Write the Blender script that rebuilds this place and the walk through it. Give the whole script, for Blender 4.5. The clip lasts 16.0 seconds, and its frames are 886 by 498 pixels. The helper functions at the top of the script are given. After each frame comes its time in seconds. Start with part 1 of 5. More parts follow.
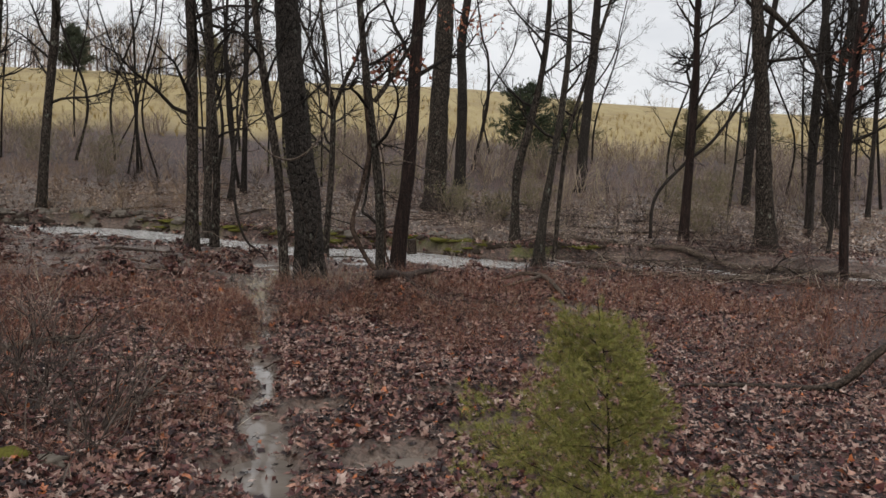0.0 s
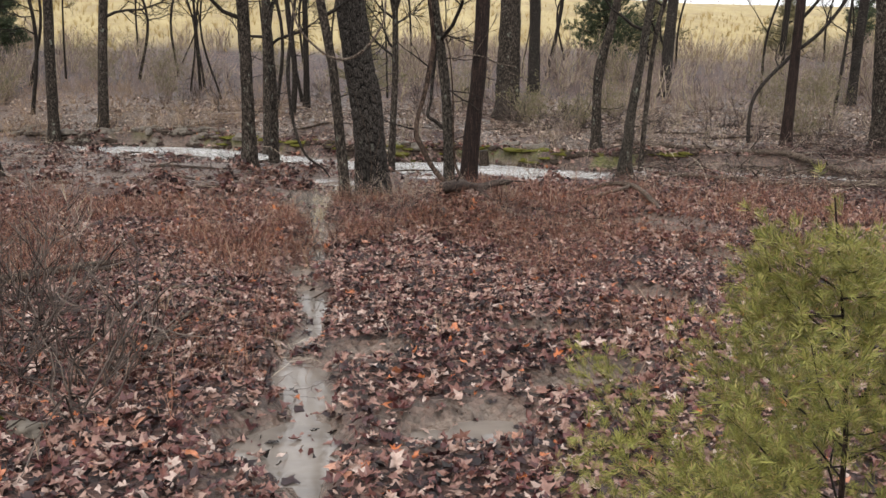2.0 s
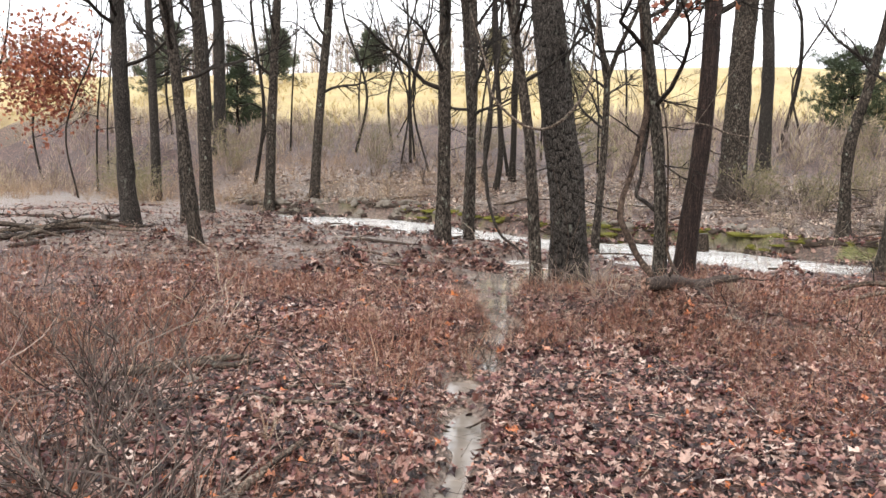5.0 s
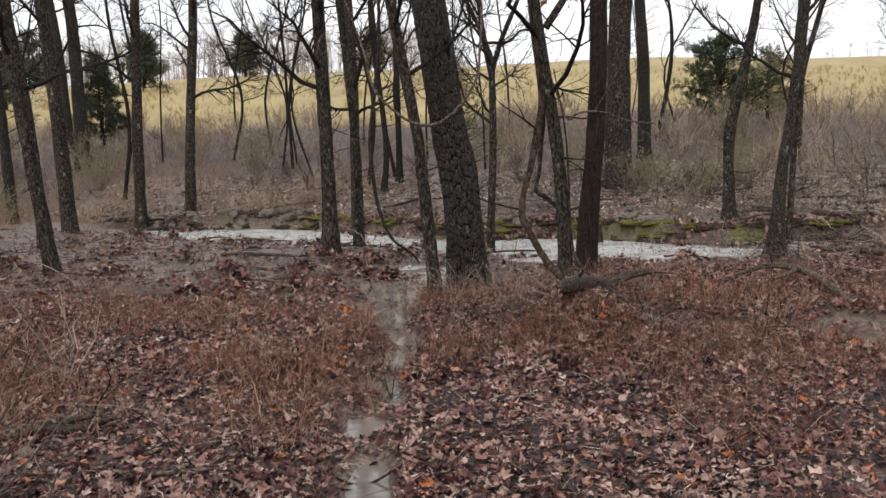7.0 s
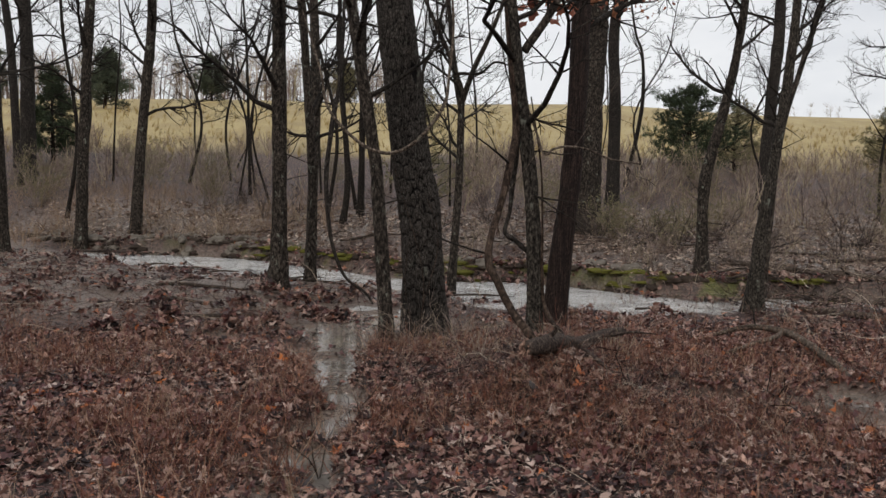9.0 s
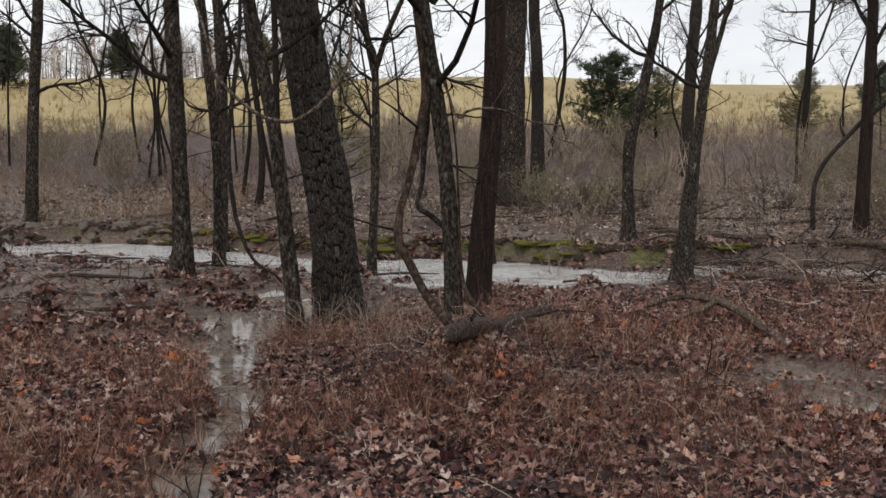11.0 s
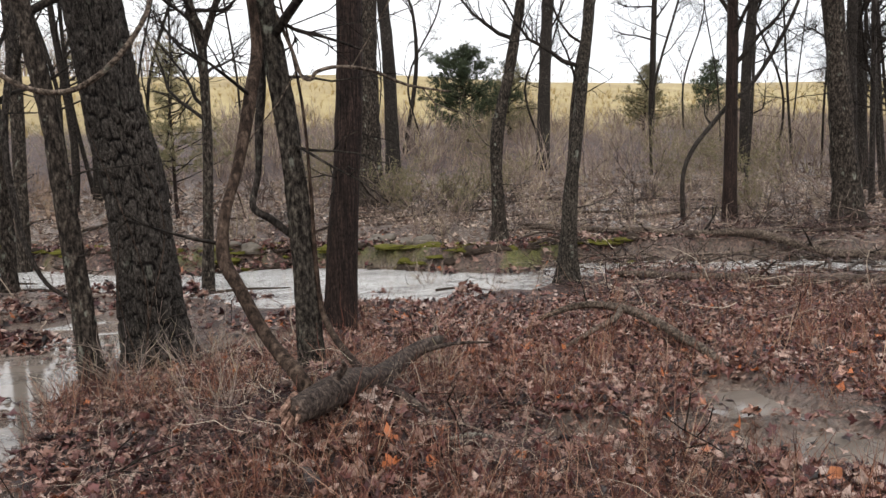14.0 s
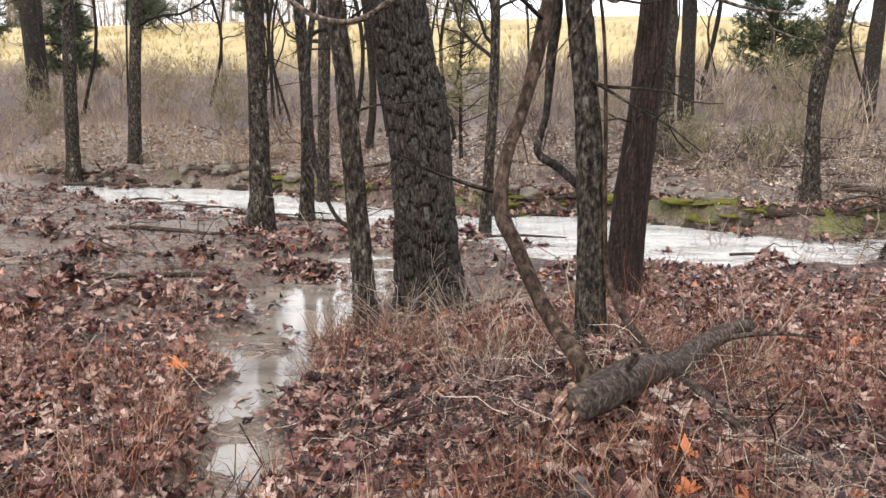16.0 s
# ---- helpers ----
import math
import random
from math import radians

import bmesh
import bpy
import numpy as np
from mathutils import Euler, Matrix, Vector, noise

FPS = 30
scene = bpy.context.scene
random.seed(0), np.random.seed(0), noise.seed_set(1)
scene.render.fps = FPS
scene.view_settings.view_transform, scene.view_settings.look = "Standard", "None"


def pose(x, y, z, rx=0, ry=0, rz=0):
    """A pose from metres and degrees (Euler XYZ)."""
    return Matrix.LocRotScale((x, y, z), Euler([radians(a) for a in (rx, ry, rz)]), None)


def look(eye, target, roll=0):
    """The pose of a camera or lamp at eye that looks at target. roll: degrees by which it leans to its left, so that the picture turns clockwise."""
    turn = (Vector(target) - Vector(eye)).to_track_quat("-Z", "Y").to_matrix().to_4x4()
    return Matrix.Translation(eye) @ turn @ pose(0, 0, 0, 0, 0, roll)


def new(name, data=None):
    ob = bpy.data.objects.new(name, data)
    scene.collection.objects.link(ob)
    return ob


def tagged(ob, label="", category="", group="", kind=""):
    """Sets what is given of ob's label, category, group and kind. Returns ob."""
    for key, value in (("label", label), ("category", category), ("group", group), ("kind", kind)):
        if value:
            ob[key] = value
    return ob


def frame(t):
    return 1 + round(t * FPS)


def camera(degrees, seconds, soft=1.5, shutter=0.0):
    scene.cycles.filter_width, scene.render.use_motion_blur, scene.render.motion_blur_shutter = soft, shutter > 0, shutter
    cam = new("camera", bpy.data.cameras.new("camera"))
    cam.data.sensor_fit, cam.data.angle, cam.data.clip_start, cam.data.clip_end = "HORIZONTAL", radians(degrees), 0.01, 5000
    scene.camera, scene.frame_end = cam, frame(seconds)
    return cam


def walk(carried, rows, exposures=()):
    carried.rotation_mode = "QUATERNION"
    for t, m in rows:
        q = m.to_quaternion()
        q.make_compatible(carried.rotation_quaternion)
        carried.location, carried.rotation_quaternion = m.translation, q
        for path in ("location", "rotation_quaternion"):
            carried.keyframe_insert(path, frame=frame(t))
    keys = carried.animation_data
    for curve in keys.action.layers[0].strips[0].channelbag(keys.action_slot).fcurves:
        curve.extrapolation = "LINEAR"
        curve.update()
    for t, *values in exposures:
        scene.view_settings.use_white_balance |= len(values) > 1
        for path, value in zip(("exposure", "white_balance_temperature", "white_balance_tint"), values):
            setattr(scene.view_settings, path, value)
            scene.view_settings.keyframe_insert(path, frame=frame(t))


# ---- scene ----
cam = camera(59.1, 16.0)
PATH = [
    (0, (0.065, 0.118, 1.53), (0.397, 2.083, 1.367), 2.0),
    (0.5, (0.007, 0.432, 1.511), (0.281, 2.408, 1.366), 0.8),
    (1, (0.063, 0.824, 1.449), (0.232, 2.817, 1.394), 2.5),
    (1.5, (0.089, 1.226, 1.357), (0.246, 3.213, 1.191), -0.9),
    (2, (0.215, 1.441, 1.32), (0.366, 3.399, 0.941), 0.3),
    (2.5, (0.406, 1.653, 1.347), (0.416, 3.611, 0.94), 2.4),
    (3, (0.46, 1.89, 1.329), (0.363, 3.869, 1.05), 2.1),
    (3.5, (0.453, 2.22, 1.331), (0.223, 4.195, 1.115), 1.6),
    (3.7, (0.457, 2.394, 1.301), (0.111, 4.352, 1.088), 2.1),
    (5.8, (0.335, 3.327, 1.366), (-0.045, 5.282, 1.185), 1.1),
    (6, (0.375, 3.448, 1.383), (0.002, 5.406, 1.222), 1.5),
    (6.5, (0.38, 3.598, 1.365), (0.076, 5.568, 1.202), -1.6),
    (7, (0.253, 3.771, 1.335), (0.15, 5.758, 1.134), -1.9),
    (7.5, (0.242, 3.878, 1.32), (0.238, 5.856, 1.026), -1.1),
    (8, (0.296, 4.25, 1.3), (0.277, 6.239, 1.092), 1.2),
    (8.5, (0.345, 4.504, 1.325), (0.296, 6.5, 1.212), 0.4),
    (9, (0.268, 4.762, 1.319), (0.263, 6.759, 1.21), 1.2),
    (9.5, (0.246, 4.92, 1.3), (0.464, 6.902, 1.142), -1.1),
    (9.7, (0.28, 4.955, 1.292), (0.496, 6.933, 1.092), -1.2),
    (11.8, (0.489, 5.963, 1.276), (0.645, 7.951, 1.121), -0.1),
    (12, (0.499, 6.091, 1.263), (0.661, 8.078, 1.105), -0.1),
    (12.5, (0.554, 6.333, 1.276), (0.703, 8.32, 1.11), -0.3),
    (13, (0.55, 6.638, 1.229), (0.859, 8.609, 1.077), -1.8),
    (13.5, (0.569, 6.953, 1.231), (1.179, 8.851, 1.068), -3.0),
    (14, (0.631, 7.201, 1.213), (1.171, 9.119, 1.037), -2.0),
    (14.5, (0.659, 7.389, 1.2), (0.896, 9.366, 1.016), 0.3),
    (15, (0.599, 7.597, 1.2), (0.675, 9.585, 0.99), -0.2),
    (15.5, (0.577, 7.732, 1.193), (0.516, 9.713, 0.924), 0.5),
    (16, (0.635, 7.84, 1.202), (0.485, 9.811, 0.901), 0.1),
]
EXPOSURES = [(0.0, -0.1), (0.5, -0.05), (1.0, 0.0), (1.5, 0.05), (2.0, 0.75), (2.5, 1.4), (3.0, 1.6), (3.5, 1.3), (5.8, 1.4), (6.0, 0.75), (6.2, 0.0), (6.5, -0.1), (7.0, 0.4), (7.5, 1.03), (8.0, 1.4), (8.5, 0.72), (9.0, -0.1), (9.5, 0.05), (12.0, 0.05), (12.5, 0.05),
             (13.0, 0.26), (13.5, 0.3), (14.0, 0.6), (14.5, 0.25), (15.0, 0.58), (15.5, 0.9), (16.0, 1.3)]
walk(cam, [(t, look(eye, target, roll)) for t, eye, target, roll in PATH], EXPOSURES)

# ---- overcast sky and a soft, wide sun ----
SUN_ELEVATION, SUN_ROTATION = 42, 200
world = bpy.data.worlds.new("overcast_sky")
scene.world = world
world.use_nodes = True
wn, wl = world.node_tree.nodes, world.node_tree.links
wn.clear()
sky = wn.new("ShaderNodeTexSky")
sky.sky_type, sky.sun_disc = "NISHITA", False
sky.sun_elevation, sky.sun_rotation = radians(SUN_ELEVATION), radians(SUN_ROTATION)
sky.air_density, sky.dust_density = 1.0, 4.0
dim = wn.new("ShaderNodeVectorMath")
dim.operation = "SCALE"
dim.inputs["Scale"].default_value = 0.1
coord = wn.new("ShaderNodeTexCoord")
squash = wn.new("ShaderNodeMapping")
squash.inputs["Scale"].default_value = (1.0, 1.0, 3.2)
cloud = wn.new("ShaderNodeTexNoise")
cloud.inputs["Scale"].default_value, cloud.inputs["Detail"].default_value, cloud.inputs["Roughness"].default_value = 2.2, 6.0, 0.55
tone = wn.new("ShaderNodeValToRGB")
tone.color_ramp.elements[0].position, tone.color_ramp.elements[0].color = 0.32, (0.80, 0.82, 0.86, 1)
tone.color_ramp.elements[1].position, tone.color_ramp.elements[1].color = 0.66, (1.06, 1.06, 1.07, 1)
cover = wn.new("ShaderNodeMix")
cover.data_type = "RGBA"
cover.inputs[0].default_value = 0.9
back = wn.new("ShaderNodeBackground")
back.inputs["Strength"].default_value = 1.0
wout = wn.new("ShaderNodeOutputWorld")
wl.new(sky.outputs[0], dim.inputs[0])
wl.new(coord.outputs["Generated"], squash.inputs[0])
wl.new(squash.outputs[0], cloud.inputs["Vector"])
wl.new(cloud.outputs[0], tone.inputs[0])
wl.new(dim.outputs[0], cover.inputs[6])
wl.new(tone.outputs[0], cover.inputs[7])
wl.new(cover.outputs[2], back.inputs[0])
wl.new(back.outputs[0], wout.inputs[0])
sun = new("sun", bpy.data.lights.new("sun", "SUN"))
sun.data.energy, sun.data.angle, sun.data.color = 0.95, radians(25), (1.0, 0.97, 0.92)
sun.matrix_world = look((0, 0, 0), (math.sin(radians(SUN_ROTATION)) * -1, math.cos(radians(SUN_ROTATION)) * -1, -math.tan(radians(SUN_ELEVATION))))

# ---- small tools ----
rng = np.random.default_rng(7)
LATTICE = rng.random((256, 256))


def vnoise(x, y, size, shift=0):
    """Smooth value noise in 0..1, with cells of that many metres."""
    u, v = np.asarray(x, float) / size + 37.3 * shift, np.asarray(y, float) / size + 11.7 * shift
    i, j = np.floor(u).astype(int), np.floor(v).astype(int)
    a, b = u - i, v - j
    a, b = a * a * (3 - 2 * a), b * b * (3 - 2 * b)
    g = lambda p, q: LATTICE[p % 256, q % 256]
    return (g(i, j) * (1 - a) + g(i + 1, j) * a) * (1 - b) + (g(i, j + 1) * (1 - a) + g(i + 1, j + 1) * a) * b


def step(a, b, x):
    s = np.clip((x - a) / (b - a), 0, 1)
    return s * s * (3 - 2 * s)


def mesh_from(name, verts, faces, material, smooth=True):
    """A mesh from an array of places and arrays of corner indices (all triangles, or all quads)."""
    me = bpy.data.meshes.new(name)
    verts = np.asarray(verts, np.float32)
    faces = np.asarray(faces, np.int32)
    n, k = faces.shape
    me.vertices.add(len(verts))
    me.vertices.foreach_set("co", verts.ravel())
    me.loops.add(n * k)
    me.loops.foreach_set("vertex_index", faces.ravel())
    me.polygons.add(n)
    me.polygons.foreach_set("loop_start", np.arange(0, n * k, k, dtype=np.int32))
    me.polygons.foreach_set("loop_total", np.full(n, k, np.int32))
    me.polygons.foreach_set("use_smooth", np.full(n, smooth))
    me.materials.append(material)
    me.update(calc_edges=True)
    return me


def part(name, me, parent, label=""):
    ob = new(name, me)
    ob.parent = parent
    return tagged(ob, label)


def thing(name, x, y, z, label, category, group="", kind=""):
    ob = new(name)
    ob.location = (x, y, z)
    ob.empty_display_size = 0.1
    return tagged(ob, label, category, group, kind)


def spline(points, n):
    """n places on a smooth line (Catmull-Rom) through the rows of points."""
    p = np.asarray(points, float)
    if len(p) == 2:
        return p[0] + (p[1] - p[0]) * np.linspace(0, 1, n)[:, None]
    q = np.vstack([2 * p[0] - p[1], p, 2 * p[-1] - p[-2]])
    t = np.linspace(0, len(p) - 1 - 1e-9, n)
    i = t.astype(int)
    f = (t - i)[:, None]
    a, b, c, d = q[i], q[i + 1], q[i + 2], q[i + 3]
    return 0.5 * (2 * b + (c - a) * f + (2 * a - 5 * b + 4 * c - d) * f * f + (3 * b - a - 3 * c + d) * f ** 3)


def plates(u, v, across, tall, seed):
    """0 in the furrows, 1 on the plates of a rugged bark: cells, 'across' of them round the trunk, each about tall high."""
    a, b = u * across, v / tall
    a = a + 0.9 * (vnoise(np.abs(u - 0.5) * across, v, tall * 0.9, seed) - 0.5) * np.clip(np.minimum(u, 1 - u) * 12, 0, 1)
    i, j = np.floor(a).astype(int), np.floor(b).astype(int)
    first, second = np.full(a.shape, 9.0), np.full(a.shape, 9.0)
    for di in (-1, 0, 1):
        for dj in (-1, 0, 1):
            p, q = (i + di) % across, j + dj
            d = np.hypot(i + di + 0.22 + 0.56 * LATTICE[(p * 7 + seed) % 256, q % 256] - a, q + LATTICE[(p * 3 + 91 + seed) % 256, (q * 5 + 17) % 256] - b)
            second = np.minimum(second, np.maximum(first, d))
            first = np.minimum(first, d)
    return np.clip((second - first) * 4.0, 0, 1)


def tube(points, radii, sides, rough=0.0, ridges=0, cap=False, seed=0, tall=0.0):
    """Corners and quads of a round limb along points. rough: share of the radius by which the bark is uneven."""
    p = np.asarray(points, float)
    r = np.asarray(radii, float)
    way = np.gradient(p, axis=0)
    way /= np.linalg.norm(way, axis=1)[:, None] + 1e-9
    side = np.cross(way, (0.31, 0.92, 0.24) if abs(way[0] @ np.array((0.31, 0.92, 0.24))) < 0.9 else (1.0, 0, 0))
    side /= np.linalg.norm(side, axis=1)[:, None] + 1e-9
    up = np.cross(side, way)
    a = np.arange(sides) * 2 * math.pi / sides
    rr = np.repeat(r[:, None], sides, 1)
    if rough:
        run = np.cumsum(np.r_[0, np.linalg.norm(np.diff(p, axis=0), axis=1)])
        u = np.repeat((np.arange(sides) / sides)[None], len(p), 0)
        v = np.repeat(run[:, None], sides, 1)
        bend = u + 0.05 * vnoise(u * 6, v, 0.35, seed + 3)
        if tall:
            rr = rr * (1 + rough * (plates(u, v, ridges, tall, seed) - 0.8) + 0.25 * rough * (plates(u, v, ridges * 2, tall * 0.5, seed + 5) - 0.5))
        elif ridges:
            k = ridges
            lap = np.abs(u - 0.5) * 2
            wave = np.abs(((u * k + 1.5 * vnoise(lap * k * 0.35, v, 0.30, seed + 1) + 0.5 * vnoise(lap * k, v, 0.12, seed + 2)) % 1) - 0.5) * 2
            wave = np.minimum(wave, 0.25 + 2.4 * vnoise(u * k * 0.7, v * 1.2, 0.11, seed + 4))
            rr = rr * (1 + rough * (np.clip(wave * 1.9, 0, 1) - 0.75))
        loop = np.cos(2 * math.pi * u) * 1.3, np.sin(2 * math.pi * u) * 1.3 + v * 2.2
        rr = rr * (1 + (0.35 * rough + 0.05) * (vnoise(loop[0], loop[1], 0.6, seed) - 0.5) * 2)
    v = p[:, None] + rr[..., None] * (np.cos(a)[None, :, None] * side[:, None] + np.sin(a)[None, :, None] * up[:, None])
    n = len(p)
    i = np.arange(n - 1)[:, None] * sides
    j = np.arange(sides)[None]
    k = (j + 1) % sides
    quads = np.stack([i + j, i + k, i + sides + k, i + sides + j], -1).reshape(-1, 4)
    verts = v.reshape(-1, 3)
    if cap:
        for ring, centre, out in ((0, p[0], 1), (n - 1, p[-1], -1)):
            at = len(verts)
            verts = np.vstack([verts, centre[None]])
            b = ring * sides + np.arange(0, sides)
            c = ring * sides + (np.arange(0, sides) + 1) % sides
            m = np.full(sides, at)
            quads = np.vstack([quads, np.stack([m, c, b, m] if out > 0 else [m, b, c, m], -1)])
    return verts, quads


def ribbon(points, radii):
    """A thin twig as a narrow strip."""
    p = np.asarray(points, float)
    side = np.cross(p[-1] - p[0], (0.5, 0.3, 0.8) + 0.7 * np.sin(p[0] * 91.7))
    side = side / (np.linalg.norm(side) + 1e-9) * np.asarray(radii, float)[:, None]
    i = np.arange(len(p) - 1) * 2
    return np.stack([p - side, p + side], 1).reshape(-1, 3), np.stack([i, i + 1, i + 3, i + 2], -1)


class Heap:
    """Gathers many small pieces into the arrays of one mesh."""

    def __init__(self):
        self.v, self.f, self.n = [], [], 0

    def __bool__(self):
        return True

    def add(self, verts, faces):
        self.v.append(verts)
        self.f.append(faces + self.n)
        self.n += len(verts)

    def spread(self, verts, faces, m, at):
        """Copies of one piece: m is an array of 3x3 turns with sizes, at the places."""
        n, k = len(at), len(verts)
        self.v.append((np.einsum("nij,kj->nki", m, verts) + at[:, None]).reshape(-1, 3))
        self.f.append((faces[None] + (np.arange(n) * k)[:, None, None]).reshape(-1, faces.shape[1]) + self.n)
        self.n += n * k

    def mesh(self, name, material, smooth=True):
        return mesh_from(name, np.vstack(self.v), np.vstack(self.f), material, smooth)


def turns(yaw, tilt, way, size):
    """3x3 arrays: size, then a turn about z by yaw, then a tilt towards the bearing way."""
    yaw, tilt, way, size = np.broadcast_arrays(*[np.asarray(q, float) for q in (yaw, tilt, way, size)])
    c, s, o, l = np.cos(yaw), np.sin(yaw), np.zeros_like(yaw), np.ones_like(yaw)
    z = np.stack([c, -s, o, s, c, o, o, o, l], -1).reshape(-1, 3, 3)
    kx, ky = -np.sin(way), np.cos(way)
    ct, st = np.cos(tilt), np.sin(tilt)
    k = np.stack([ct + kx * kx * (1 - ct), kx * ky * (1 - ct), ky * st, kx * ky * (1 - ct), ct + ky * ky * (1 - ct), -kx * st, -ky * st, kx * st, ct], -1).reshape(-1, 3, 3)
    return (k @ z) * size.reshape(-1, 1, 1)


# ---- materials ----
def material(name, rough=0.8, metal=0.0):
    m = bpy.data.materials.new(name)
    m.use_nodes = True
    b = m.node_tree.nodes["Principled BSDF"]
    b.inputs["Roughness"].default_value, b.inputs["Metallic"].default_value = rough, metal
    return m, m.node_tree.nodes, m.node_tree.links, b


def ramp_node(nodes, stops):
    r = nodes.new("ShaderNodeValToRGB")
    e = r.color_ramp.elements
    while len(e) < len(stops):
        e.new(0.5)
    for q, (at, c) in zip(e, stops):
        q.position, q.color = at, (*c, 1)
    return r


def noise_node(nodes, links, scale, detail=4, stretch=None, roughness=0.6):
    t = nodes.new("ShaderNodeTexNoise")
    t.inputs["Scale"].default_value, t.inputs["Detail"].default_value, t.inputs["Roughness"].default_value = scale, detail, roughness
    g = nodes.new("ShaderNodeNewGeometry")
    if stretch:
        m = nodes.new("ShaderNodeMapping")
        m.inputs["Scale"].default_value = stretch
        links.new(g.outputs["Position"], m.inputs[0])
        links.new(m.outputs[0], t.inputs["Vector"])
    else:
        links.new(g.outputs["Position"], t.inputs["Vector"])
    return t


def mix_node(nodes, links, fac, a, b, mode="MIX"):
    m = nodes.new("ShaderNodeMix")
    m.data_type, m.blend_type = "RGBA", mode
    for at, q in ((0, fac), (6, a), (7, b)):
        if hasattr(q, "links"):
            links.new(q, m.inputs[at])
        else:
            m.inputs[at].default_value = q if at == 0 else (*q, 1)
    return m.outputs[2]


def bump_node(nodes, links, height, strength, distance, base=None):
    b = nodes.new("ShaderNodeBump")
    b.inputs["Strength"].default_value, b.inputs["Distance"].default_value = strength, distance
    links.new(height, b.inputs["Height"])
    if base is not None:
        links.new(base, b.inputs["Normal"])
    return b.outputs[0]


def bark(name, dark, mid, pale, lichen=0.0, grain=(14, 14, 2.6), depth=0.02, rough=0.85, furrow_shade=None):
    m, n, l, b = material(name, rough)
    b.inputs["Specular IOR Level"].default_value = 0.12
    ridge = noise_node(n, l, 3.0, 6, grain, 0.65)
    blot = noise_node(n, l, 1.4, 4)
    c = ramp_node(n, [(0.40, dark), (0.53, mid), (0.68, pale)])
    l.new(ridge.outputs[0], c.inputs[0])
    tint = ramp_node(n, [(0.3, (0.72, 0.7, 0.68)), (0.7, (1.15, 1.12, 1.1))])
    l.new(blot.outputs[0], tint.inputs[0])
    col = mix_node(n, l, 1.0, c.outputs[0], tint.outputs[0], "MULTIPLY")
    fine = noise_node(n, l, 60, 4, (1, 1, 0.55), 0.7)
    grit = ramp_node(n, [(0.36, (0.42, 0.40, 0.38)), (0.64, (1.6, 1.58, 1.55))])
    l.new(fine.outputs[0], grit.inputs[0])
    col = mix_node(n, l, 1.0, col, grit.outputs[0], "MULTIPLY")
    if lichen:
        spots = noise_node(n, l, 9.0, 5, (1, 1, 0.6))
        where = ramp_node(n, [(0.62, (0, 0, 0)), (0.70, (lichen, lichen, lichen))])
        l.new(spots.outputs[0], where.inputs[0])
        col = mix_node(n, l, where.outputs[0], col, (0.27, 0.28, 0.23))
    if furrow_shade:
        # shade painted dark into the furrows where the corky plates part
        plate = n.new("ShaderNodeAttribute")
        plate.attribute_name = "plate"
        plate_mask = ramp_node(n, [(0.15, (0, 0, 0)), (0.75, (1, 1, 1))])
        l.new(plate.outputs["Fac"], plate_mask.inputs[0])
        col = mix_node(n, l, plate_mask.outputs[0], furrow_shade, col)
    l.new(col, b.inputs["Base Color"])
    l.new(bump_node(n, l, ridge.outputs[0], 0.9, depth, bump_node(n, l, fine.outputs[0], 0.4, 0.004)), b.inputs["Normal"])
    return m


BARK_OAK = bark("dark_ridged_bark", (0.013, 0.011, 0.010), (0.036, 0.031, 0.028), (0.085, 0.077, 0.069), 0.25, (16, 16, 7), 0.012)
BARK_PLATES = bark("plated_oak_bark", (0.024, 0.021, 0.019), (0.048, 0.043, 0.039), (0.095, 0.087, 0.079), 0.25, (20, 20, 9), 0.008, furrow_shade=(0.005, 0.004, 0.004))
BARK_GREY = bark("grey_flaky_bark", (0.010, 0.008, 0.007), (0.045, 0.037, 0.031), (0.125, 0.110, 0.092), 0.7, (10, 10, 4.5), 0.018)
BARK_LICHEN = bark("lichen_mottled_bark", (0.010, 0.008, 0.007), (0.046, 0.040, 0.034), (0.115, 0.105, 0.086), 0.6, (15, 15, 7), 0.016)
BARK_RED = bark("reddish_cedar_bark", (0.010, 0.007, 0.0065), (0.027, 0.018, 0.0155), (0.056, 0.037, 0.031), 0.0, (26, 26, 1.1), 0.01, 0.7)
BARK_TWIG = bark("twig_bark", (0.009, 0.008, 0.007), (0.026, 0.022, 0.019), (0.060, 0.052, 0.044), 0.0, (8, 8, 8), 0.004)
BARK_VINE = bark("vine_bark", (0.018, 0.012, 0.009), (0.052, 0.036, 0.028), (0.105, 0.078, 0.060), 0.0, (9, 9, 3), 0.006)
BARK_LIMB = bark("wet_grey_brown_limb", (0.020, 0.015, 0.013), (0.068, 0.052, 0.045), (0.14, 0.112, 0.095), 0.2, (14, 14, 14), 0.012, 0.7)
BARK_DEAD = bark("weathered_dead_wood", (0.032, 0.025, 0.02), (0.115, 0.092, 0.075), (0.25, 0.21, 0.175), 0.2, (12, 12, 12), 0.01)
BARK_PALE = bark("lichen_crusted_stick", (0.12, 0.12, 0.10), (0.30, 0.31, 0.27), (0.46, 0.48, 0.42), 0.6, (20, 20, 20), 0.006)
BARK_WET = bark("wet_dark_log", (0.016, 0.012, 0.010), (0.055, 0.042, 0.033), (0.13, 0.10, 0.08), 0.5, (10, 10, 10), 0.01, 0.5)


